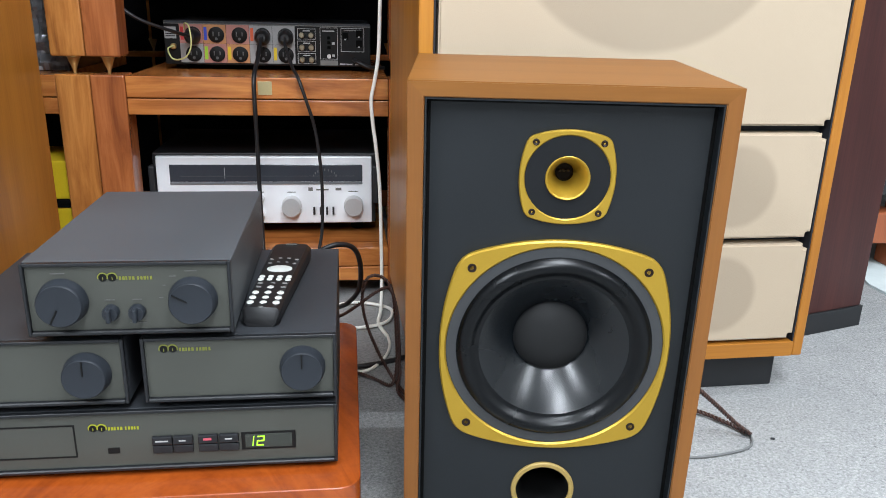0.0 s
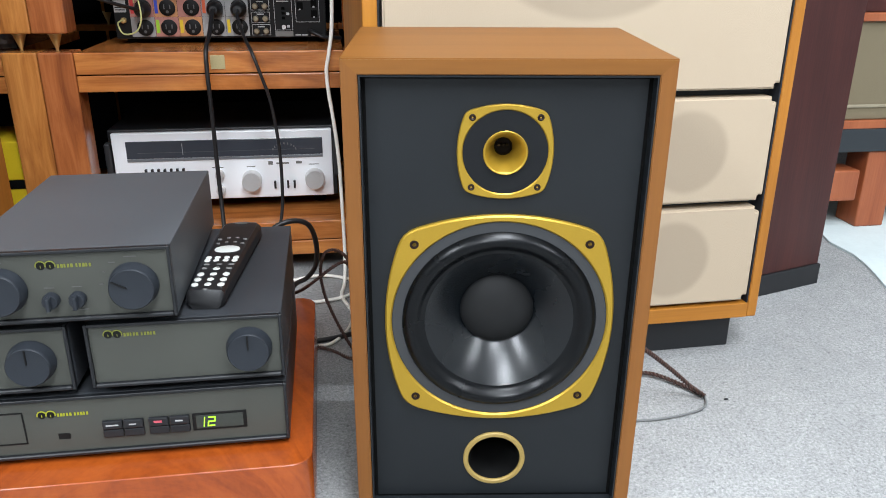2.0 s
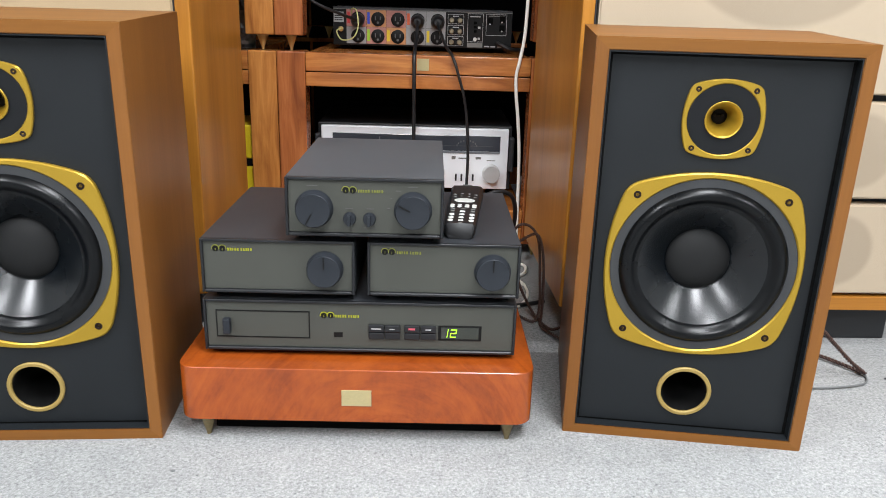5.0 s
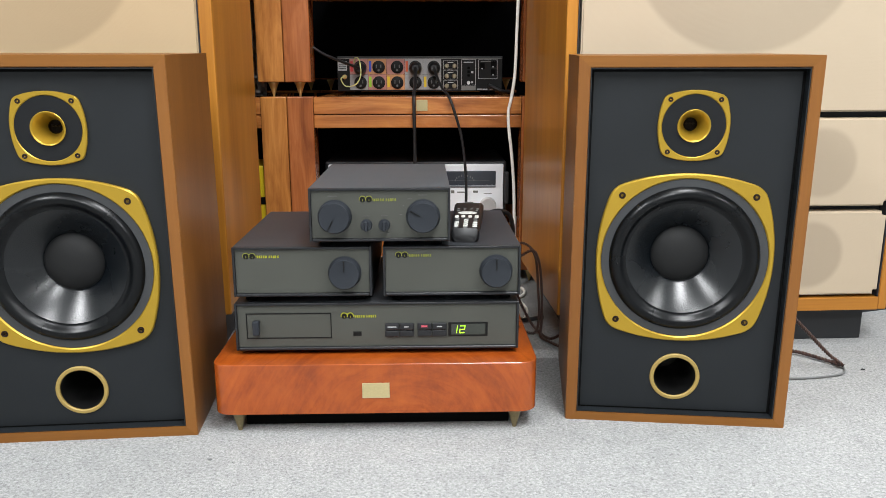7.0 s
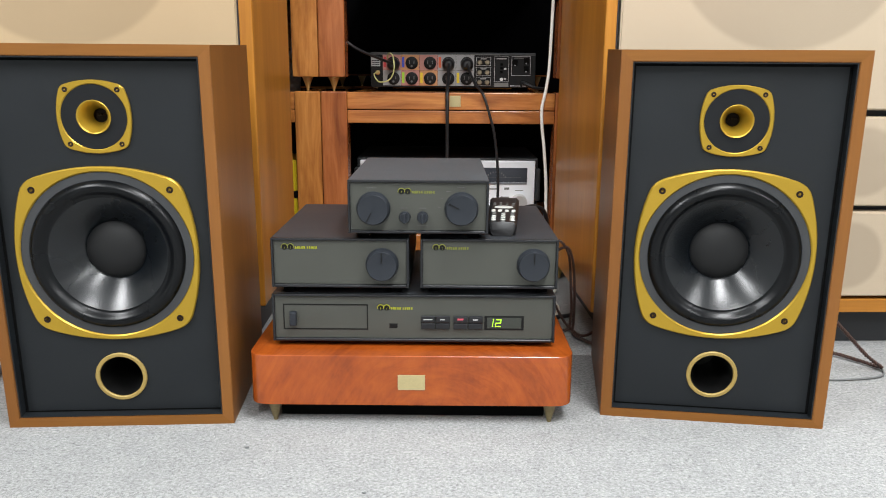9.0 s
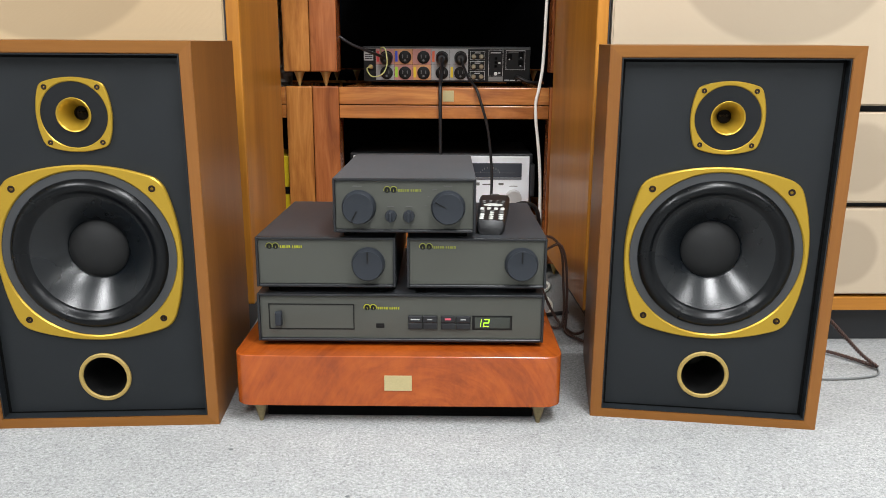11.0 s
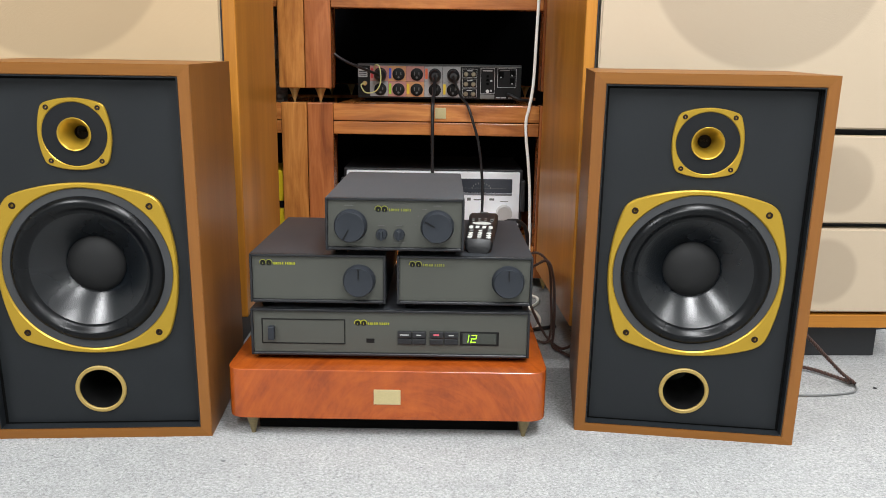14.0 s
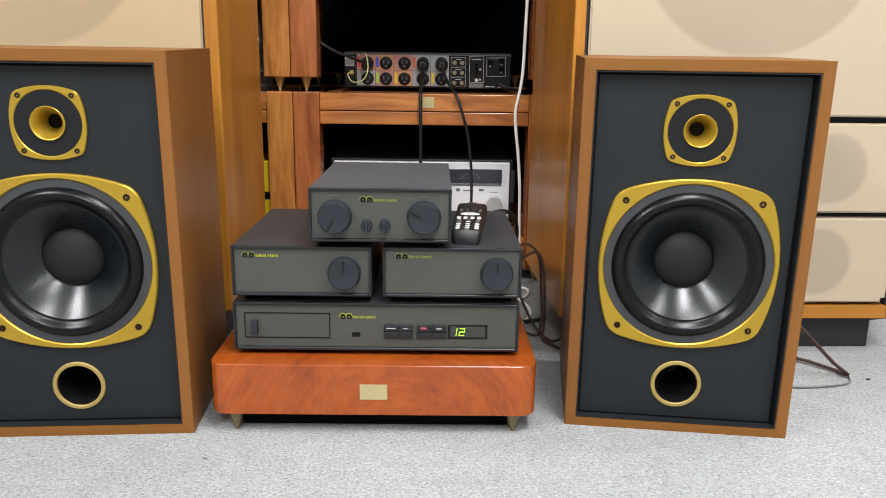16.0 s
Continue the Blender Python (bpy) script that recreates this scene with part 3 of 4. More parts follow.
def maker_mark(ob, x, z, w, material, ring=LOGO_DIM):
    """Two black arches with a coloured outline over the top, then a row of small strokes: the maker's mark as plain shapes."""
    h = w * 0.13
    for k in (0, 1):
        cx = x + h * (0.72 + 1.30 * k)
        part("mark_disc", lathe([(h * 0.60, 0.0019), (h * 0.60, 0.0013), (0, 0.0013)], cx, z + h * 0.3, 24), INK, ob)
        arc = [(cx + h * 0.68 * math.cos(a), 0.0014, z + h * (0.3 + 0.68 * math.sin(a))) for a in (radians(-15 + 21 * j) for j in range(11))]
        part("mark_arch", tube(arc, h * 0.10, 6, 2), ring, ob)
        part("mark_stroke", box(cx - h * 0.05, cx + h * 0.05, 0.0009, 0.0014, z - h * 0.05, z + h * 0.38, 0), ring, ob)
    left, n = x + h * 2.95, 10
    step = (x + w - left) / (n + 0.6)
    for k in range(n):
        a = left + step * (k + (0.6 if k > 4 else 0))
        part("mark_bar", box(a, a + step * (0.62, 0.74, 0.5)[k % 3], 0.0012, 0.0019, z - h * 0.08, z + h * 0.46, 0), material, ob)


def knob(ob, x, z, r, long, turn):
    prof = [(r * 1.04, 0.0017), (r * 1.04, -0.001), (r, -0.0025), (r * 0.965, -long + 0.0030), (r * 0.945, -long + 0.0012), (r * 0.90, -long), (r * 0.86, -long + 0.0002), (0, -long - 0.0004)]
    kb = part("knob", lathe(prof, x, z, 56), KNOB, ob, "slate-grey round control knob", 35)
    bm = box(-0.0008, 0.0008, -long - 0.0012, -long + 0.001, r * 0.18, r * 0.88, 0)
    bmesh.ops.transform(bm, matrix=Matrix.Translation((x, 0, z)) @ Matrix.Rotation(radians(turn), 4, "Y"), verts=bm.verts[:])
    part("pointer", bm, INK, kb)


def small_knob(ob, x, z):
    kb = part("selector", lathe([(0.0084, 0.0017), (0.0084, -0.004), (0.0074, -0.0072), (0, -0.0076)], x, z, 32), KNOB, ob, smooth=35)
    part("grip", box(x - 0.0022, x + 0.0022, -0.0150, -0.006, z - 0.0072, z + 0.0072, 0.0014), KNOB, kb)


def bars(ob, rows, material, name="print"):
    for x0, x1, z0, z1 in rows:
        part(name, box(x0, x1, 0.0012, 0.0019, z0, z1, 0), material, ob)


cd = case("cd_player", "black disc player with olive fascia and green display on plinth", "cd player", -0.2205, 0.2125, 0.1205, 0.1955, 0.0, 0.30, 0.0085)
dx, dz = 0.2205, -0.1205
bm = bmesh.new()
for b in ((-0.2043, -0.0745, 0.1775, 0.1790), (-0.2043, -0.0745, 0.1385, 0.1400), (-0.2043, -0.2028, 0.1400, 0.1775), (-0.0760, -0.0745, 0.1400, 0.1775)):
    add_box(bm, b[0] + dx, b[1] + dx, 0.0010, 0.0019, b[2] + dz, b[3] + dz)
part("drawer_seam", bm, INK, cd)
part("drawer_grip", box(-0.1935 + dx, -0.1835 + dx, -0.008, 0.0019, 0.146 + dz, 0.168 + dz, 0.0015), KNOB, cd)
maker_mark(cd, -0.0600 + dx, 0.1715 + dz, 0.055, LOGO_LIT, LOGO_LIT)
part("sensor_window", box(-0.0415 + dx, -0.029 + dx, 0.0010, 0.0019, 0.1415 + dz, 0.1485 + dz, 0), INK, cd)
for k, bx in enumerate((0.0072, 0.0298, 0.0570, 0.0800)):
    bt = part("button", box(bx + dx, bx + 0.0218 + dx, -0.0026, 0.0019, 0.1512 + dz, 0.1620 + dz, 0.0014), EDGE, cd)
    part("legend", box(bx + (0.0040, 0.0066, 0.0060, 0.0066)[k] + dx, bx + (0.0176, 0.0140, 0.0150, 0.0146)[k] + dx, -0.0030, -0.0024, 0.1558 + dz, (0.1574, 0.1572, 0.1586, 0.1574)[k] + dz, 0), RED_LED if k == 2 else WHITE_PRINT, bt)
    part("button", box(bx + dx, bx + 0.0218 + dx, -0.0018, 0.0019, 0.1405 + dz, 0.1503 + dz, 0.0012), EDGE, cd)
win = part("display_window", box(0.1045 + dx, 0.1650 + dx, 0.0008, 0.0019, 0.1395 + dz, 0.1620 + dz, 0.0003), INK, cd)
part("display_glass", box(0.1085 + dx, 0.1612 + dx, 0.0003, 0.0009, 0.1422 + dz, 0.1595 + dz, 0.0002), DISPLAY, win)


def digit(x, z, w, h, on, parent):
    """Seven slanted strokes a..g; only the lit ones are built."""
    t = w * 0.2
    segs = {"a": (0, w, h - t, h), "g": (0, w, h / 2 - t / 2, h / 2 + t / 2), "d": (0, w, 0, t), "f": (0, t, h / 2, h), "e": (0, t, 0, h / 2), "b": (w - t, w, h / 2, h), "c": (w - t, w, 0, h / 2)}
    for s in on:
        x0, x1, z0, z1 = segs[s]
        bm = box(x + x0 + 0.0002, x + x1 - 0.0002, -0.0004, 0.0004, z + z0 + 0.0002, z + z1 - 0.0002, 0)
        for v in bm.verts:
            v.co.x += (v.co.z - z) * 0.14
        part("lit_segment", bm, DIGIT, parent)


digit(0.1100 + dx, 0.1445 + dz, 0.0075, 0.0128, "bc", win)
digit(0.1205 + dx, 0.1445 + dz, 0.0088, 0.0128, "abged", win)

pa = case("power_amplifier", "half-width black amplifier with one knob on the disc player", "amplifier", -0.2180, -0.0110, 0.2075, 0.2835, -0.004, 0.30, 0.0119)
knob(pa, -0.0513 + 0.218, 0.2435 - 0.2075, 0.0240, 0.0140, 0)
maker_mark(pa, -0.2030 + 0.218, 0.267 - 0.2075, 0.055, LOGO_LIT)
tu = case("radio_tuner_unit", "half-width black unit with one knob and an unlit mark", "hi-fi unit", 0.0062, 0.2132, 0.2075, 0.2835, -0.004, 0.30, 0.0119)
knob(tu, 0.1760 - 0.0062, 0.2445 - 0.2075, 0.0240, 0.0140, 0)
maker_mark(tu, 0.0245 - 0.0062, 0.2675 - 0.2075, 0.055, LOGO_DIM)
pre = case("preamplifier", "half-width black control amplifier with four knobs stacked on top", "amplifier", -0.1000, 0.1068, 0.2935, 0.3725, -0.013, 0.30, 0.0099, CASE_SHEEN)
knob(pre, -0.0625 + 0.1, 0.3305 - 0.2935, 0.0240, 0.0140, 208)
knob(pre, 0.0668 + 0.1, 0.3305 - 0.2935, 0.0240, 0.0140, -62)
small_knob(pre, -0.0163 + 0.1, 0.3180 - 0.2935)
small_knob(pre, 0.0098 + 0.1, 0.3180 - 0.2935)
maker_mark(pre, -0.0265 + 0.1, 0.3535 - 0.2935, 0.055, LOGO_DIM)
bars(pre, [(0.028, 0.042, 0.0665, 0.0678), (0.078, 0.088, 0.037, 0.0381), (0.105, 0.115, 0.037, 0.0381), (0.101, 0.118, 0.0115, 0.0126), (0.144, 0.151, 0.062, 0.0631), (0.160, 0.172, 0.0675, 0.0686), (0.137, 0.1395, 0.052, 0.0531), (0.1325, 0.1365, 0.0385, 0.0396)], plain("faint_grey_print", (0.085, 0.085, 0.08), 0.6))

# remote control on the half-width unit
rc = thing("remote_control", "black remote control with pale rubber keys lying on the unit", "remote control", pose(0.1300, 0.018, 0.2837, 0, 0, -5.0))
bm = bmesh.new()
rings = []
for k in range(15):
    t = k / 14
    y = 0.245 * (t if k != 1 else 0.025)
    w = 0.0205 + 0.0060 * t - (0.0035 if k == 0 else 0.007 if k == 14 else 0)
    h = 0.0205 + 0.0020 * t - (0.010 if k == 0 else 0.004 if k == 14 else 0)
    rings.append([bm.verts.new((w * sx, y, z)) for sx, z in ((-0.8, 0.0), (0.8, 0.0), (1.0, 0.005), (1.0, h - 0.004), (0.84, h), (0, h + 0.001), (-0.84, h), (-1.0, h - 0.004), (-1.0, 0.005))])
for a, b in zip(rings, rings[1:]):
    for k in range(9):
        bm.faces.new((a[k], a[(k + 1) % 9], b[(k + 1) % 9], b[k]))
bm.faces.new(rings[0])
bm.faces.new(rings[-1])
bmesh.ops.recalc_face_normals(bm, faces=bm.faces[:])
part("shell", bm, plain("soft_black_plastic", (0.012, 0.012, 0.013), 0.42), rc, smooth=40)
PALE_RUBBER = plain("pale_rubber_key", (0.62, 0.64, 0.60), 0.5, vary=0.05)


def rc_key(name, x, y, rx, ry, material):
    y = y * 1.104 - 0.006
    rx, ry = rx * 1.02, ry * 1.02
    z = 0.0212 + 0.0020 * y / 0.245
    bm = lathe([(1, 0), (1, 0.6), (0.8, 1), (0, 1.05)], 0, 0, 20)
    for v in bm.verts:
        v.co = Vector((x + v.co.x * rx, y + v.co.z * ry, z - 0.001 + v.co.y * 0.0018))
    bmesh.ops.recalc_face_normals(bm, faces=bm.faces[:])
    part(name, bm, material, rc, smooth=40)


rc_key("round_pad", 0.0, 0.124, 0.0155, 0.0125, PALE_RUBBER)
for x in (-0.0165, -0.0058, 0.0052, 0.0160):
    for y in (0.098, 0.090):
        rc_key("key", x, y, 0.0036, 0.0044, PALE_RUBBER)
    rc_key("small_key", x, 0.156 + (0.0 if abs(x) > 0.01 else 0.004), 0.0028, 0.0016, GREY_PRINT)
    rc_key("small_key", x * 0.95, 0.146 - (0.004 if abs(x) > 0.01 else 0), 0.0026, 0.0014, GREY_PRINT)
for y in (0.066, 0.051, 0.037, 0.024):
    for x in (-0.0145, 0.0, 0.0145):
        if y < 0.06 or x == 0:
            rc_key("key", x, y, 0.0040, 0.0048, PALE_RUBBER)
for x in (-0.0145, 0.0005, 0.0145):
    rc_key("small_key", x, 0.078, 0.0034, 0.0017, GREY_PRINT)
    if x:
        rc_key("small_key", x, 0.067, 0.0034, 0.0017, GREY_PRINT)
rc_key("small_key", 0.0, 0.012, 0.0030, 0.0016, GREY_PRINT)
part("legend", box(-0.0075, 0.0075, 0.224, 0.2256, 0.0236, 0.0250, 0), GREY_PRINT, rc)


# ---------------------------------------------------------------- large floor loudspeakers behind
def floor_speaker(m, sign, group, D):
    """sign 1: the small driver openings sit towards +x."""
    W, H, T = 0.664, 1.32, 0.021
    fs = thing("floor_loudspeaker", "large honey-oak floor loudspeaker with cream cloth grilles on black plinth", "loudspeaker", m, group)
    zb = 0.072
    inner = W - 0.0180 if sign > 0 else W - T - 0.004
    for x0, x1 in ((0, T), (inner, W)):
        part("side_panel", box(x0, x1, 0, D, zb, H, 0.003), BIGWOOD, fs)
    part("bottom_panel", box(T, inner, 0.0005, D, zb, zb + 0.026, 0.001), BIGWOOD_H, fs)
    part("top_panel", box(T, inner, 0.0005, D, H - 0.026, H, 0.001), BIGWOOD_H, fs)
    part("backing", box(T, inner, 0.03, D - 0.002, zb + 0.026, H - 0.026, 0), NAVY_GAP, fs)
    for x0 in (T + 0.0003, inner - 0.0025):
        part("liner", box(x0, x0 + 0.0022, 0.0025, 0.0298, zb + 0.0265, H - 0.0265, 0), NAVY_GAP, fs)
    part("plinth", box(0.045, W - 0.024, 0.036, D - 0.03, 0.0, zb, 0.002), BLACK_PLINTH, fs, "black painted plinth")
    a, b = T + 0.007, inner - 0.0035
    cx = W / 2 - 0.005
    rows = [(0.104, 0.2715, ((cx + sign * 0.168, 0.186, 0.066),)), (0.2825, 0.4505, ((cx + sign * 0.176, 0.366, 0.066),)), (0.4625, 1.280, ((cx, 0.79, 0.223),))]
    for z0, z1, holes in rows:
        bm = box(a, b, 0.002, 0.030, z0, z1, 0)
        bmesh.ops.bevel(bm, geom=[e for e in bm.edges if abs(e.verts[0].co.y - e.verts[1].co.y) > 0.01], offset=0.009, segments=5, affect="EDGES")
        bmesh.ops.bevel(bm, geom=[e for e in bm.edges if e.verts[0].co.y < 0.003 and e.verts[1].co.y < 0.003], offset=0.003, segments=3, affect="EDGES")
        part("grille", bm, cloth_mat("cream_grille_cloth", CREAM if sign > 0 else CREAM_WARM_LIT, holes), fs, "cream cloth grille with rounded corners", 35)
    return fs


floor_speaker(pose(0.3265, 0.304, 0, 0, 0, 1.8), 1, "large floor loudspeakers", 0.45)
floor_speaker(pose(-0.9740, 0.308, 0, 0, 0, 1.8), -1, "large floor loudspeakers", 0.385)

# dark cabinet further back
dk = thing("dark_cabinet", "tall dark rosewood cabinet with black base", "cabinet", pose(1.291, 0.601, 0, 0, 0, 17))
part("body", box(-0.42, 0.0, 0, 0.33, 0.045, 1.3, 0.002), ROSEWOOD, dk)
part("base", box(-0.42, 0.004, -0.004, 0.32, 0, 0.045, 0.001), BLACK_PLINTH, dk)

# far loudspeaker on its wooden stand, standing on a mat
bm = bmesh.new()
edge = [(1.60, 1.06), (1.545, 0.965), (1.490, 0.885), (1.471, 0.82), (1.475, 0.735), (1.462, 0.67), (1.443, 0.611), (1.425, 0.56), (1.405, 0.50), (1.385, 0.42), (1.37, 0.34), (2.35, 0.28), (2.45, 1.25), (1.70, 1.28)]
face = bm.faces.new([bm.verts.new((x, y, 0.0)) for x, y in edge])
up = bmesh.ops.extrude_face_region(bm, geom=[face])
for v in up["geom"]:
    if isinstance(v, bmesh.types.BMVert):
        v.co.z += 0.006
bmesh.ops.recalc_face_normals(bm, faces=bm.faces[:])
tagged(part("floor_mat", bm, MAT_WHITE), "pale blue-white cloth mat on the carpet", "mat")
st = thing("speaker_stand", "reddish wooden beam stand for a loudspeaker", "stand", pose(1.601, 0.911, 0.006))
for lx in (0.0, 0.62):
    for ly in (0.0, 0.31):
        part("leg", box(lx, lx + 0.079, ly, ly + 0.083, 0, 0.1985, 0.004), RED_WOOD, st)
part("rail", box(-0.26, -0.016, -0.004, 0.07, 0.072, 0.152, 0.005), RED_WOOD, st)
part("rail", box(-0.018, 0.001, 0.02, 0.06, 0.08, 0.14, 0.001), RED_WOOD, st)
part("rail", box(0.0785, 0.6205, 0.02, 0.065, 0.072, 0.152, 0.004), RED_WOOD, st)
fl = thing("grille_loudspeaker", "large loudspeaker with taupe cloth grille and wooden trim on a stand", "loudspeaker", pose(1.40, 0.905, 0.205))
part("base", box(0, 0.92, 0.0, 0.40, 0.0, 0.057, 0.002), plain("slate_base_paint", (0.02, 0.025, 0.03), 0.6), fl)
part("trim", box(0, 0.92, 0.002, 0.40, 0.0575, 0.078, 0.002), RED_WOOD, fl)
part("grille", box(0.02, 0.90, 0.012, 0.39, 0.0785, 0.31, 0.003), MESH_GRILLE, fl)
part("grille_piping", box(0.02, 0.90, 0.008, 0.0125, 0.108, 0.116, 0.002), plain("light_taupe_piping", (0.30, 0.26, 0.18), 0.8), fl)
part("trim", box(0, 0.92, 0.002, 0.40, 0.3105, 0.33, 0.002), RED_WOOD, fl)
part("cabinet", box(0, 0.92, 0.02, 0.40, 0.3305, 0.95, 0.002), ROSEWOOD, fl)


# ---------------------------------------------------------------- equipment racks
def rack(name, x0, x1, z0, z1, y0, y1, spike, shelf_gap, group, posts):
    """Open wooden rack module: four posts on spikes, double front rails under each board."""
    ob = thing(name, "open rosewood equipment rack module on brass spikes", "rack", pose(x0, y0, z0), group)
    w, d, h, p = x1 - x0, y1 - y0, z1 - z0, 0.064
    for px in (0, w - p):
        for py in (0, d - p):
            part("post", box(px, px + p, py, py + p, spike, h, 0.003), posts, ob)
            part("spike", cone_foot(px + p / 2, py + p / 2, 0, spike + 0.001, 0.0026, 0.0118), BRASS, ob, "turned brass spike")
    for top in shelf_gap:
        zt = top - z0
        part("shelf_board", box(p + 0.001, w - p - 0.001, 0.046, d - 0.201, zt - 0.022, zt - 0.0012, 0.001), RACK_H, ob)
        for ya, yb in ((0.004, 0.045), (d - 0.04, d - 0.004)):
            part("rail", box(p + 0.0005, w - p - 0.0005, ya, yb, zt - 0.0415, zt, 0.002), RACK_H, ob)
            part("rail", box(p + 0.0005, w - p - 0.0005, ya, yb, zt - 0.0750, zt - 0.0435, 0.002), RACK_H, ob)
    # added sheet whose black stands for the shade deep in the rack
    part("back_panel", box(0.004, w - 0.004, d - 0.20, d - 0.19, 0.12 if z0 < 0.1 else 0.04, h - 0.005, 0.0), REAR_SHADE, ob, "black sheet added for the shade inside the rack")
    return ob


RG = "stacked equipment racks"
rack("equipment_rack", -0.2655, 0.3760, 0.0, 0.4775, 0.800, 1.52, 0.035, (0.476, 0.119), RG, RACK_RED)
rack("equipment_rack", -0.9700, -0.3285 + 0.0615, 0.0, 0.4775, 0.802, 1.52, 0.035, (0.476, 0.119), RG, RACK_V)
rack("equipment_rack", -0.2680, 0.3760, 0.4780, 0.98, 0.800, 1.52, 0.034, (0.779,), RG, RACK_RED)
rack("equipment_rack", -0.9700, -0.3285 + 0.0590, 0.4780, 0.98, 0.802, 1.52, 0.034, (0.779,), RG, RACK_V)
tagged(part("brass_plaque", box(0.0515, 0.0790, 0.8025, 0.8038, 0.4425, 0.4690, 0.0003), PLAQUE), "small brushed brass plate on the rack rail", "plaque")

# power conditioner, rear panel towards the room
pc = thing("power_conditioner", "black power conditioner with rows of outlets and coloured labels on rack", "power conditioner", pose(-0.158, 0.970, 0.4775))
part("shell", box(0, 0.438, 0.003, 0.28, 0.008, 0.099, 0.002), CASE, pc)
part("rear_panel", box(0.001, 0.437, 0.0, 0.0035, 0.009, 0.092, 0.0005), INK, pc, "black rear panel")
part("panel_edge", box(0.001, 0.437, -0.0008, 0.0002, 0.0925, 0.094, 0), GREY_PRINT, pc)
for fx in (0.03, 0.408):
    for fy in (0.03, 0.25):
        part("foot", box(fx - 0.012, fx + 0.012, fy - 0.012, fy + 0.012, -0.001, 0.009, 0.001), VOID, pc)
TERMINAL = plain("dull_brass_terminal", (0.30, 0.26, 0.18), 0.35, 0.7)
CONTACT = plain("outlet_contact", (0.10, 0.10, 0.10), 0.4, 0.3)
PANELS = [plain("copper_red_label", (0.42, 0.19, 0.16), 0.4, 0.1), plain("orange_label", (0.50, 0.24, 0.10), 0.4, 0.1), plain("silver_label", (0.30, 0.30, 0.30), 0.4, 0.1)]
TAGS = {(1, 1): plain("blue_tag", (0.03, 0.06, 0.5), 0.5), (1, 0): plain("green_tag", (0.30, 0.55, 0.02), 0.5), (2, 0): YELLOW, (4, 0): YELLOW, (3, 1): plain("red_orange_tag", (0.6, 0.10, 0.03), 0.5), (0, 1): plain("red_tag", (0.5, 0.03, 0.03), 0.5)}
for c in range(5):
    x = 0.033 + 0.0485 * c
    for r in range(2):
        z = 0.0125 + 0.040 * r
        lab = PANELS[(0, 1, 0, 2, 2)[c]] if r else PANELS[(2, 0, 1, 2, 2)[c]]
        part("label_plate", box(x, x + 0.0478, -0.0012, 0.0001, z, z + 0.0395, 0.0002), lab, pc)
        ol = part("outlet", lathe([(0.0165, -0.0008), (0.0165, -0.0042), (0.0150, -0.0050), (0, -0.0050)], x + 0.028, z + 0.0185, 28), INK, pc, "black mains outlet", 35)
        for sx, sz, hh in ((-0.006, 0.002, 0.0048), (0.006, 0.002, 0.004)):
            part("slot", box(x + 0.028 + sx - 0.0011, x + 0.028 + sx + 0.0011, -0.0054, -0.0049, z + 0.0185 + sz - hh, z + 0.0185 + sz + hh, 0), CONTACT, ol)
        part("slot", lathe([(0.003, -0.0049), (0.003, -0.0054), (0, -0.0054)], x + 0.028, z + 0.0105, 12), CONTACT, ol)
        if (c, r) in TAGS:
            part("tag", box(x + 0.002, x + 0.0085, -0.0019, -0.0011, z + 0.007, z + 0.034, 0), TAGS[(c, r)], pc)


def frame_lines(x0, x1, z0, z1):
    bm = bmesh.new()
    for b in ((x0, x1, z0, z0 + 0.001), (x0, x1, z1 - 0.001, z1), (x0, x0 + 0.001, z0 + 0.001, z1 - 0.001), (x1 - 0.001, x1, z0 + 0.001, z1 - 0.001)):
        add_box(bm, b[0], b[1], -0.0006, 0.0002, b[2], b[3])
    part("outline", bm, WHITE_PRINT, pc)


for r in range(3):
    z = 0.0135 + 0.0258 * r
    frame_lines(0.2800, 0.3190, z, z + 0.0225)
    for x in (0.2895, 0.3095):
        part("terminal", lathe([(0.0062, 0), (0.0062, -0.006), (0.0045, -0.008), (0, -0.0082)], x, z + 0.0085, 18), TERMINAL, pc, smooth=35)
    part("print", box(0.292, 0.307, -0.0006, 0.0002, z + 0.0165, z + 0.0188, 0), WHITE_PRINT, pc)
frame_lines(0.3285, 0.3665, 0.0235, 0.0905)
part("print", box(0.334, 0.360, -0.0006, 0.0002, 0.082, 0.0845, 0), WHITE_PRINT, pc)
part("print", box(0.3285, 0.3665, -0.0006, 0.0002, 0.0105, 0.0215, 0), GREY_PRINT, pc)
for z in (0.066, 0.056, 0.046):
    part("port", box(0.344, 0.351, -0.002, 0.0002, z, z + 0.006, 0.0005), VOID, pc)
part("terminal", lathe([(0.0045, 0), (0.0045, -0.005), (0.002, -0.005), (0, -0.004)], 0.3475, 0.030, 16), SILVER_KNOB, pc)
bars_pc = ((0.354, 0.360, 0.055, 0.060), (0.354, 0.360, 0.029, 0.034), (0.371, 0.383, 0.012, 0.015), (0.385, 0.398, 0.012, 0.0145), (0.404, 0.414, 0.0115, 0.0145))
for b in bars_pc:
    part("print", box(b[0], b[1], -0.0006, 0.0002, b[2], b[3], 0), WHITE_PRINT, pc)
frame_lines(0.3735, 0.4240, 0.0400, 0.0900)
for x, z in ((0.377, 0.066), (0.4065, 0.071), (0.4065, 0.050)):
    part("socket", box(x, x + 0.013, -0.0012, 0.0002, z, z + 0.015, 0.0006), VOID, pc)
    part("print", box(x + 0.004, x + 0.008, -0.0016, -0.0010, z - 0.001, z + 0.002, 0), WHITE_PRINT, pc)
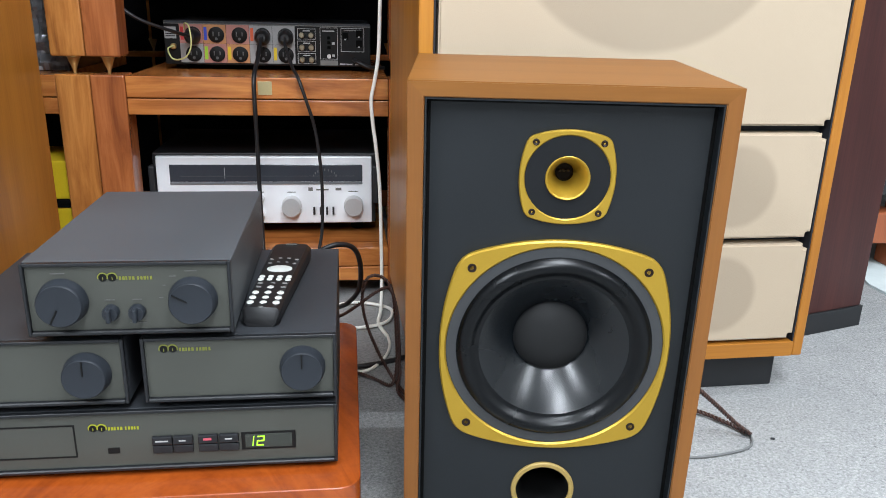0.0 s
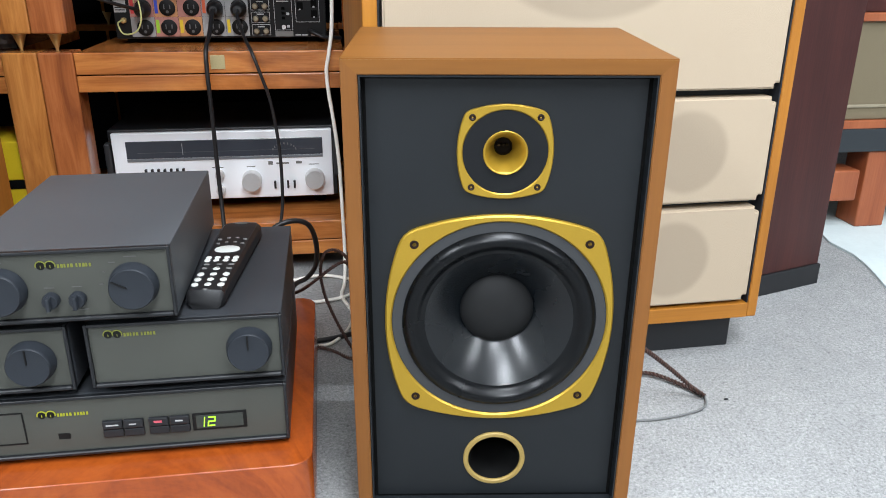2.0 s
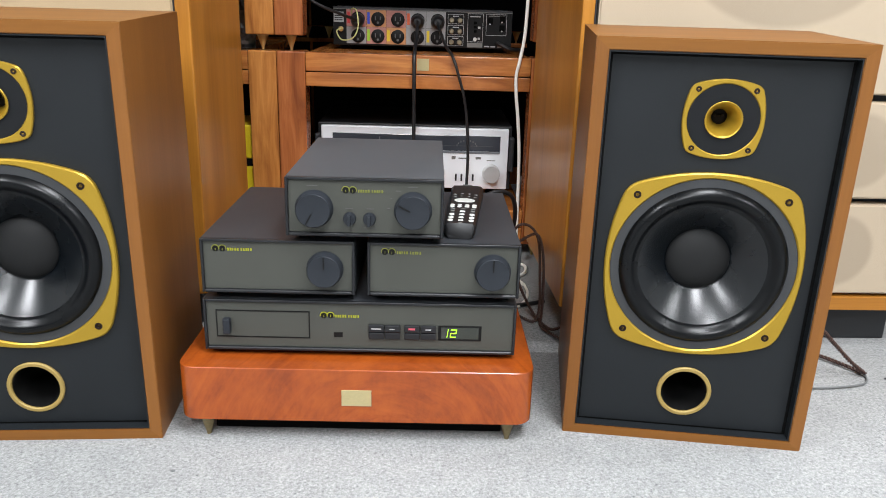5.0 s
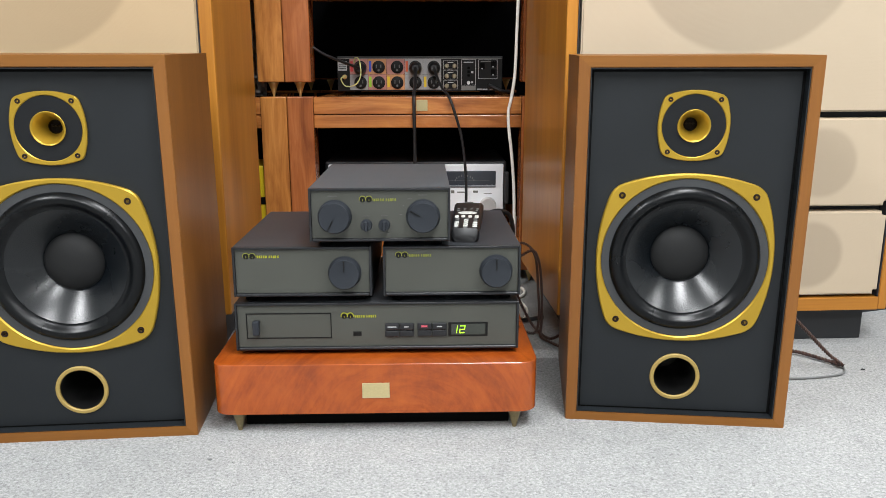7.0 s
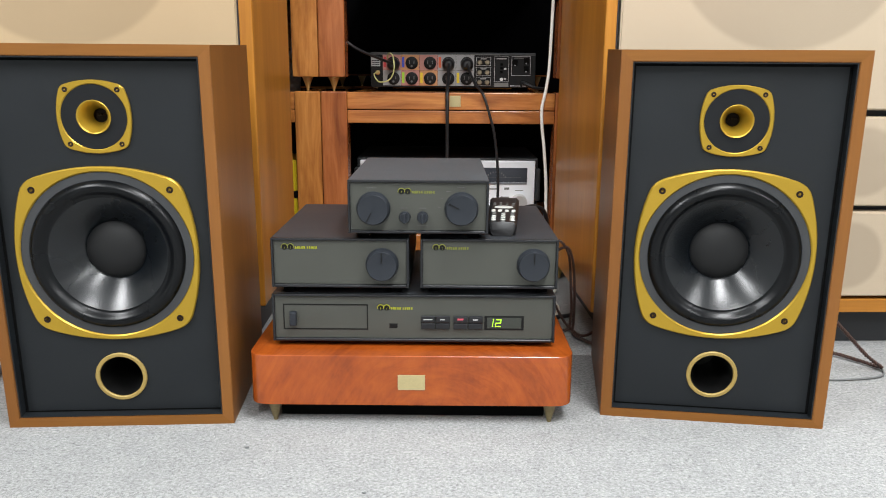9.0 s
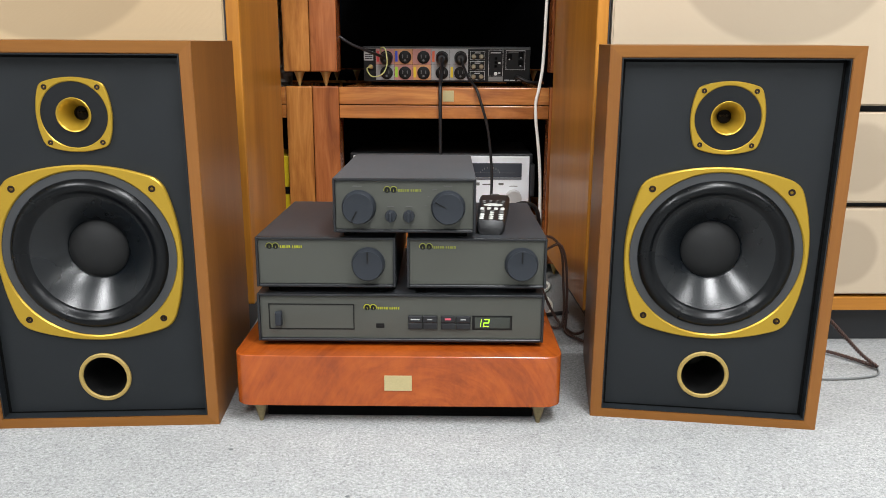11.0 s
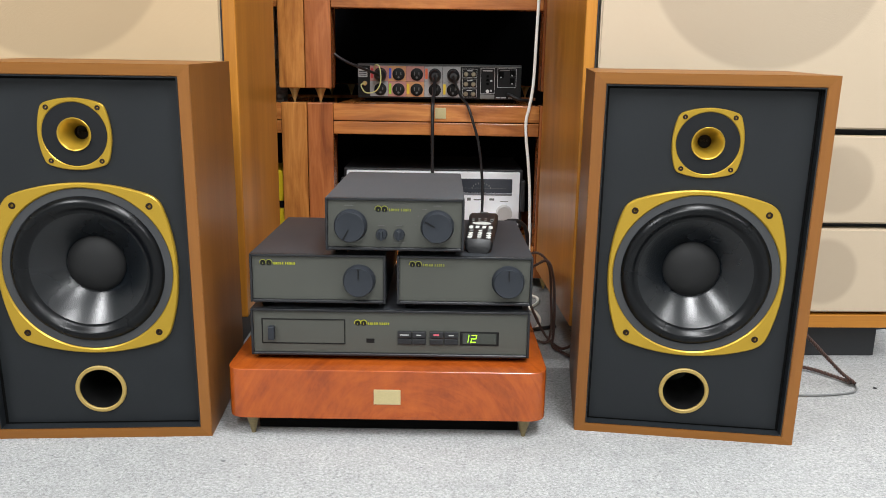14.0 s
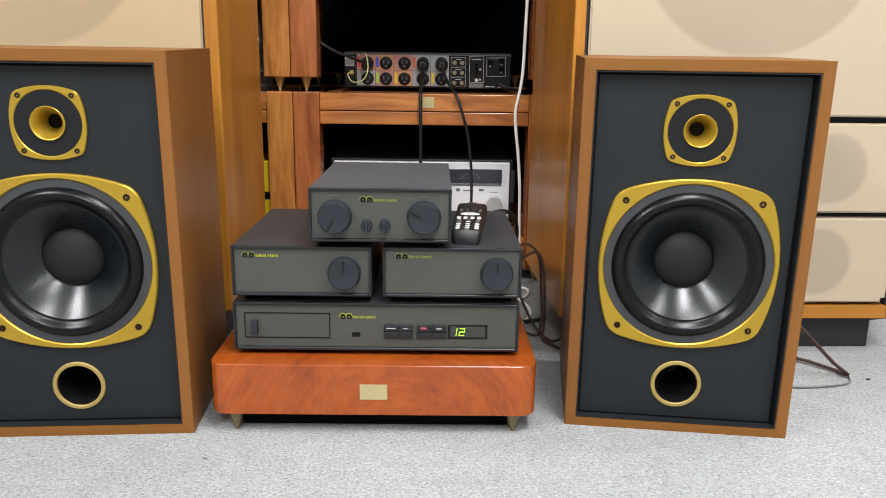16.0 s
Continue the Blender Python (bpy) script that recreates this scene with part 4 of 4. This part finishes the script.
part("print", box(0.380, 0.418, -0.0006, 0.0002, 0.0845, 0.0865, 0), GREY_PRINT, pc)
part("rating_label", box(0.002, 0.026, -0.0008, 0.0002, 0.062, 0.086, 0), WHITE_PRINT, pc, "white rating label")
for z in (0.066, 0.071, 0.076):
    part("print", box(0.004, 0.024, -0.0012, -0.0006, z, z + 0.002, 0), INK, pc)
part("terminal", lathe([(0.006, 0), (0.006, -0.007), (0.004, -0.009), (0, -0.0092)], 0.0195, 0.046, 18), BRASS, pc, smooth=35)


def cable(name, pts, r, material, label, parent=None):
    ob = part(name, tube(pts, r), material, parent, smooth=60)
    return tagged(ob, label, "cable")


def plug(x, z, y=0.965):
    """A moulded mains plug standing out from the outlet."""
    bm = lathe([(0, -0.030), (0.0085, -0.030), (0.0125, -0.024), (0.0165, -0.010), (0.0165, 0.0), (0, 0.0)], x, z, 28)
    for v in bm.verts:
        v.co.y += y
    return bm


def cord(label, x, z, pts, r):
    ob = thing("mains_lead", label, "cable")
    part("plug", plug(x, z), CABLE_BLACK, ob, smooth=40)
    part("sheath", tube(pts, r), CABLE_BLACK, ob, smooth=60)
    return ob


cord("thick black power cord hanging from the conditioner", 0.0485, 0.545, [(0.0485, 0.937, 0.545), (0.049, 0.910, 0.540), (0.048, 0.860, 0.508), (0.046, 0.797, 0.480), (0.0460, 0.786, 0.44), (0.0465, 0.785, 0.40), (0.047, 0.785, 0.34), (0.048, 0.78, 0.25), (0.052, 0.76, 0.15), (0.06, 0.70, 0.03), (0.08, 0.62, 0.008)], 0.0044)
cord("black power cord looping down from the conditioner", 0.0975, 0.545, [(0.0975, 0.937, 0.545), (0.100, 0.905, 0.534), (0.116, 0.850, 0.497), (0.132, 0.795, 0.476), (0.145, 0.785, 0.44), (0.162, 0.785, 0.38), (0.172, 0.785, 0.30), (0.174, 0.78, 0.22), (0.168, 0.77, 0.14), (0.14, 0.74, 0.05), (0.12, 0.66, 0.008)], 0.0034)
cord("thin black power cord going to the side", -0.097, 0.545, [(-0.097, 0.937, 0.545), (-0.105, 0.925, 0.549), (-0.14, 0.89, 0.563), (-0.18, 0.87, 0.580), (-0.21, 0.868, 0.60), (-0.24, 0.90, 0.62)], 0.0036)
cable("earth_wire", [(-0.1385, 0.962, 0.525), (-0.147, 0.950, 0.518), (-0.132, 0.925, 0.500), (-0.105, 0.915, 0.505), (-0.092, 0.915, 0.53), (-0.096, 0.925, 0.566), (-0.108, 0.945, 0.572), (-0.112, 0.958, 0.56)], 0.0016, CABLE_GREEN, "thin yellow-green earth wire looped at the conditioner")
cable("mains_lead", [(0.244, 0.968, 0.500), (0.252, 0.955, 0.497), (0.275, 0.95, 0.487), (0.31, 0.97, 0.484)], 0.0045, CABLE_BLACK, "short black cord at the conditioner")
cable("white_cable", [(0.300, 0.785, 0.98), (0.297, 0.78, 0.80), (0.293, 0.775, 0.63), (0.290, 0.775, 0.53), (0.282, 0.772, 0.475), (0.2755, 0.772, 0.440), (0.278, 0.772, 0.395), (0.285, 0.772, 0.34), (0.292, 0.772, 0.26), (0.295, 0.77, 0.15), (0.296, 0.765, 0.05), (0.292, 0.72, 0.008), (0.285, 0.66, 0.005), (0.298, 0.60, 0.005)], 0.0038, CABLE_WHITE, "white mains cable hanging beside the rack")

# silver tuner on the lower shelf
tn = thing("silver_tuner", "silver radio tuner with smoked dial on the rack shelf", "tuner", pose(-0.1975, 0.900, 0.1252) @ Matrix.Diagonal((1.084, 1.0, 1.135, 1)))
part("shell", box(0.006, 0.448, 0.012, 0.33, 0.018, 0.158, 0.003), TUNER_CASE, tn)
part("fascia", box(0.014, 0.440, 0.0, 0.0125, 0.020, 0.153, 0.0025), SILVER, tn, "brushed silver front panel")
for x0 in (0.0, 0.442):
    part("handle", box(x0, x0 + 0.011, -0.006, 0.02, 0.060, 0.135, 0.003), TUNER_CASE, tn)
for fx in (0.04, 0.41):
    for fy in (0.07, 0.30):
        part("foot", cone_foot(fx, fy, -0.0063, 0.0195, 0.012, 0.012), VOID, tn)
part("dial", box(0.040, 0.421, -0.0012, 0.0002, 0.104, 0.137, 0.001), DIAL, tn, "smoked dial window")
part("dial_sill", box(0.040, 0.421, -0.002, 0.0002, 0.0985, 0.1035, 0.0005), plain("grey_dial_sill", (0.22, 0.23, 0.25), 0.4, 0.4), tn)
for x, z, r, ln in ((0.2765, 0.056, 0.0195, 0.022), (0.4025, 0.056, 0.0195, 0.022), (0.2140, 0.069, 0.009, 0.014), (0.2140, 0.038, 0.009, 0.014)):
    part("knob", lathe([(r * 1.03, 0.0), (r * 1.03, -0.002), (r, -0.003), (r * 0.97, -ln + 0.002), (r * 0.92, -ln), (0, -ln)], x, z, 40), SILVER_KNOB, tn, "satin silver knob", 35)
for x in (0.322, 0.335, 0.348, 0.361):
    part("lever", box(x - 0.002, x + 0.002, -0.007, 0.0005, 0.038, 0.053, 0.0008), TUNER_CASE, tn)
for x in [0.073 + 0.012 * k for k in range(7)]:
    part("push_button", box(x - 0.0022, x + 0.0022, -0.008, 0.0005, 0.066, 0.084, 0.0008), TUNER_CASE, tn)
for b in ((0.311, 0.320, 0.085, 0.092), (0.327, 0.352, 0.086, 0.089), (0.366, 0.378, 0.086, 0.091), (0.392, 0.412, 0.083, 0.0845), (0.268, 0.285, 0.082, 0.0835), (0.20, 0.222, 0.082, 0.0835)):
    part("print", box(b[0], b[1], -0.0006, 0.0003, b[2], b[3], 0), GREY_PRINT, tn)
for k in range(9):
    a = radians(20 + 17.5 * k)
    part("scale_mark", box(0.345 - 0.024 * math.cos(a) - 0.001, 0.345 - 0.024 * math.cos(a) + 0.001, -0.0016, -0.0011, 0.108 + 0.017 * math.sin(a), 0.112 + 0.017 * math.sin(a), 0), GREY_PRINT, tn)
part("needle", box(0.146, 0.1472, -0.0016, -0.0011, 0.110, 0.131, 0), WHITE_PRINT, tn)
part("scale_line", box(0.060, 0.405, -0.0016, -0.0011, 0.1145, 0.1152, 0), plain("dark_scale_print", (0.08, 0.085, 0.09), 0.5), tn)

# boxes and wrap in the gap beside the rack
yb = thing("yellow_box", "yellow plastic box standing in the rack", "box", pose(-0.445, 0.812, 0.1192))
part("body", box(0, 0.1135, 0, 0.16, 0, 0.091, 0.003), YELLOW, yb)
part("lid", box(-0.002, 0.1150, -0.002, 0.162, 0.0913, 0.1085, 0.002), VOID, yb)
yb2 = thing("yellow_box", "yellow plastic box stacked on another", "box", pose(-0.445, 0.812, 0.2279))
part("body", box(0, 0.1125, 0, 0.16, 0, 0.079, 0.003), YELLOW, yb2)
bm = bmesh.new()
bmesh.ops.create_grid(bm, x_segments=14, y_segments=34, size=0.5)
for v in bm.verts:
    x, y = v.co.x, v.co.y
    v.co = Vector((-0.379 + 0.096 * x, 0.90 + 0.018 * noise.noise(Vector((x * 7, y * 12, 0))), 0.478 + 0.26 * (y + 0.5)))
bmesh.ops.solidify(bm, geom=bm.faces[:], thickness=0.002)
tagged(part("plastic_wrap", bm, WRAP, smooth=20), "crumpled clear plastic wrap standing in the rack", "packaging")

# scraps of lint on the carpet
for lx, ly, size in ((0.874, 0.187, 1.0), (-0.238, -0.119, 0.8), (-0.058, -0.238, 0.7)):
    lint = lathe([(0, 0), (0.004, 0.0005), (0.0035, 0.002), (0, 0.003)], 0, 0, 9)
    for v in lint.verts:
        v.co = Vector((lx + size * v.co.x * (1 + 0.3 * math.sin(9 * v.co.z * 1000)), ly + size * 0.6 * v.co.z, v.co.y))
    tagged(part("lint", lint, CABLE_BLACK if size == 1.0 else DULL_GREY), "small dark scrap of lint lying on carpet", "lint")

# ---------------------------------------------------------------- cables on the floor
BROWN1 = plain("brown_twisted_wire", (0.060, 0.024, 0.016), 0.45)
BROWN2 = plain("dark_twisted_wire", (0.040, 0.018, 0.013), 0.45)


def twisted(label, pts, r=0.0036, pitch=0.0125):
    """Two-core twisted loudspeaker cable: two strands wound round one line."""
    ob = thing("speaker_cable", label, "cable")
    raw = [Vector(p) for p in pts]
    ext = [2 * raw[0] - raw[1]] + raw + [2 * raw[-1] - raw[-2]]
    line = []
    for a, b, c, d in zip(ext, ext[1:], ext[2:], ext[3:]):
        n = max(3, int((c - b).length / (pitch / 5)))
        for k in range(n):
            t = k / n
            line.append(0.5 * ((2 * b) + (c - a) * t + (2 * a - 5 * b + 4 * c - d) * t * t + (3 * b - a - 3 * c + d) * t ** 3))
    for strand, material in ((0, BROWN1), (1, BROWN2)):
        pts2, far, side = [], 0.0, Vector((0.2, 0.3, 0.93))
        for i, p in enumerate(line):
            along = (line[min(i + 1, len(line) - 1)] - line[max(i - 1, 0)]).normalized()
            side = (side - along * side.dot(along)).normalized()
            up = along.cross(side)
            if i:
                far += (p - line[i - 1]).length
            a = 2 * math.pi * far / pitch + math.pi * strand
            pts2.append(p + 0.62 * r * (math.cos(a) * side + math.sin(a) * up))
        part("strand", tube(pts2, r * 0.62, 7, 1), material, ob, smooth=60)
    return ob


twisted("twisted brown loudspeaker cable bent back sharply on the carpet", [(0.60, 0.262, 0.19), (0.640, 0.240, 0.178), (0.668, 0.185, 0.156), (0.70, 0.155, 0.130), (0.74, 0.170, 0.095), (0.78, 0.188, 0.058), (0.812, 0.194, 0.028), (0.836, 0.192, 0.010), (0.838, 0.200, 0.006), (0.818, 0.232, 0.006), (0.785, 0.268, 0.007), (0.73, 0.284, 0.007), (0.66, 0.288, 0.012)], 0.0033)
# thin grey line that curves over the carpet from the sharp bend
cable("thin_grey_strand", [(0.835, 0.212, 0.005), (0.842, 0.195, 0.003), (0.825, 0.165, 0.003), (0.78, 0.15, 0.003), (0.72, 0.145, 0.003), (0.66, 0.16, 0.003)], 0.0018, DULL_GREY, "thin grey line curving over the carpet")
twisted("brown loudspeaker cable coiled between plinth and loudspeaker", [(0.44, 0.272, 0.09), (0.38, 0.278, 0.075), (0.345, 0.295, 0.045), (0.325, 0.335, 0.015), (0.314, 0.37, 0.007), (0.297, 0.415, 0.014), (0.276, 0.43, 0.05), (0.256, 0.44, 0.10), (0.249, 0.44, 0.145), (0.256, 0.44, 0.18), (0.273, 0.44, 0.188), (0.292, 0.44, 0.176), (0.302, 0.43, 0.15), (0.306, 0.42, 0.09), (0.306, 0.40, 0.04), (0.296, 0.39, 0.008), (0.262, 0.425, 0.006), (0.20, 0.47, 0.006)], 0.0027, 0.011)
twisted("brown loudspeaker cable coiled between plinth and loudspeaker", [(0.16, 0.52, 0.07), (0.21, 0.44, 0.115), (0.245, 0.41, 0.150), (0.269, 0.40, 0.172), (0.292, 0.40, 0.180), (0.304, 0.395, 0.150), (0.309, 0.39, 0.09), (0.309, 0.385, 0.03), (0.306, 0.372, 0.008), (0.318, 0.335, 0.008), (0.352, 0.292, 0.008), (0.42, 0.276, 0.010)], 0.0027, 0.011)
cable("mains_lead", [(0.17, 0.298, 0.255), (0.185, 0.33, 0.268), (0.212, 0.345, 0.274), (0.236, 0.36, 0.262), (0.246, 0.38, 0.225), (0.243, 0.41, 0.175), (0.225, 0.45, 0.135), (0.20, 0.50, 0.10), (0.18, 0.56, 0.03), (0.16, 0.60, 0.008)], 0.0041, CABLE_BLACK, "thick black mains cord curving behind the units")
cable("white_cable", [(0.16, 0.74, 0.006), (0.24, 0.77, 0.006), (0.305, 0.74, 0.006), (0.315, 0.70, 0.006), (0.295, 0.655, 0.006), (0.24, 0.635, 0.006), (0.18, 0.64, 0.006)], 0.0036, CABLE_WHITE, "white cable coiled on the carpet behind the plinth")
cable("white_cable", [(0.300, 0.60, 0.005), (0.302, 0.55, 0.005), (0.290, 0.50, 0.005), (0.262, 0.455, 0.005), (0.235, 0.445, 0.005)], 0.0030, CABLE_WHITE, "white cable on the carpet behind the plinth")
cable("mains_lead", [(0.22, 0.46, 0.007), (0.26, 0.47, 0.006), (0.30, 0.485, 0.006), (0.33, 0.50, 0.006)], 0.0046, CABLE_BLACK, "black cord on the carpet behind the plinth")
twisted("brown loudspeaker cable looped on the carpet", [(-0.62, 0.262, 0.05), (-0.68, 0.275, 0.02), (-0.74, 0.33, 0.006), (-0.80, 0.362, 0.006), (-0.850, 0.357, 0.006), (-0.868, 0.338, 0.006), (-0.862, 0.308, 0.006), (-0.846, 0.276, 0.006), (-0.817, 0.248, 0.006), (-0.785, 0.233, 0.006), (-0.73, 0.222, 0.006), (-0.67, 0.225, 0.006)], 0.0031)
nv = tagged(part("navy_mat", box(-0.42, 0.0, -0.30, 0.0, 0.0, 0.012, 0.003), NAVY), "dark navy vinyl mat on the carpet", "mat")
nv.matrix_world = pose(-0.742, 0.165, 0.0004, 0, 0, 13.5)
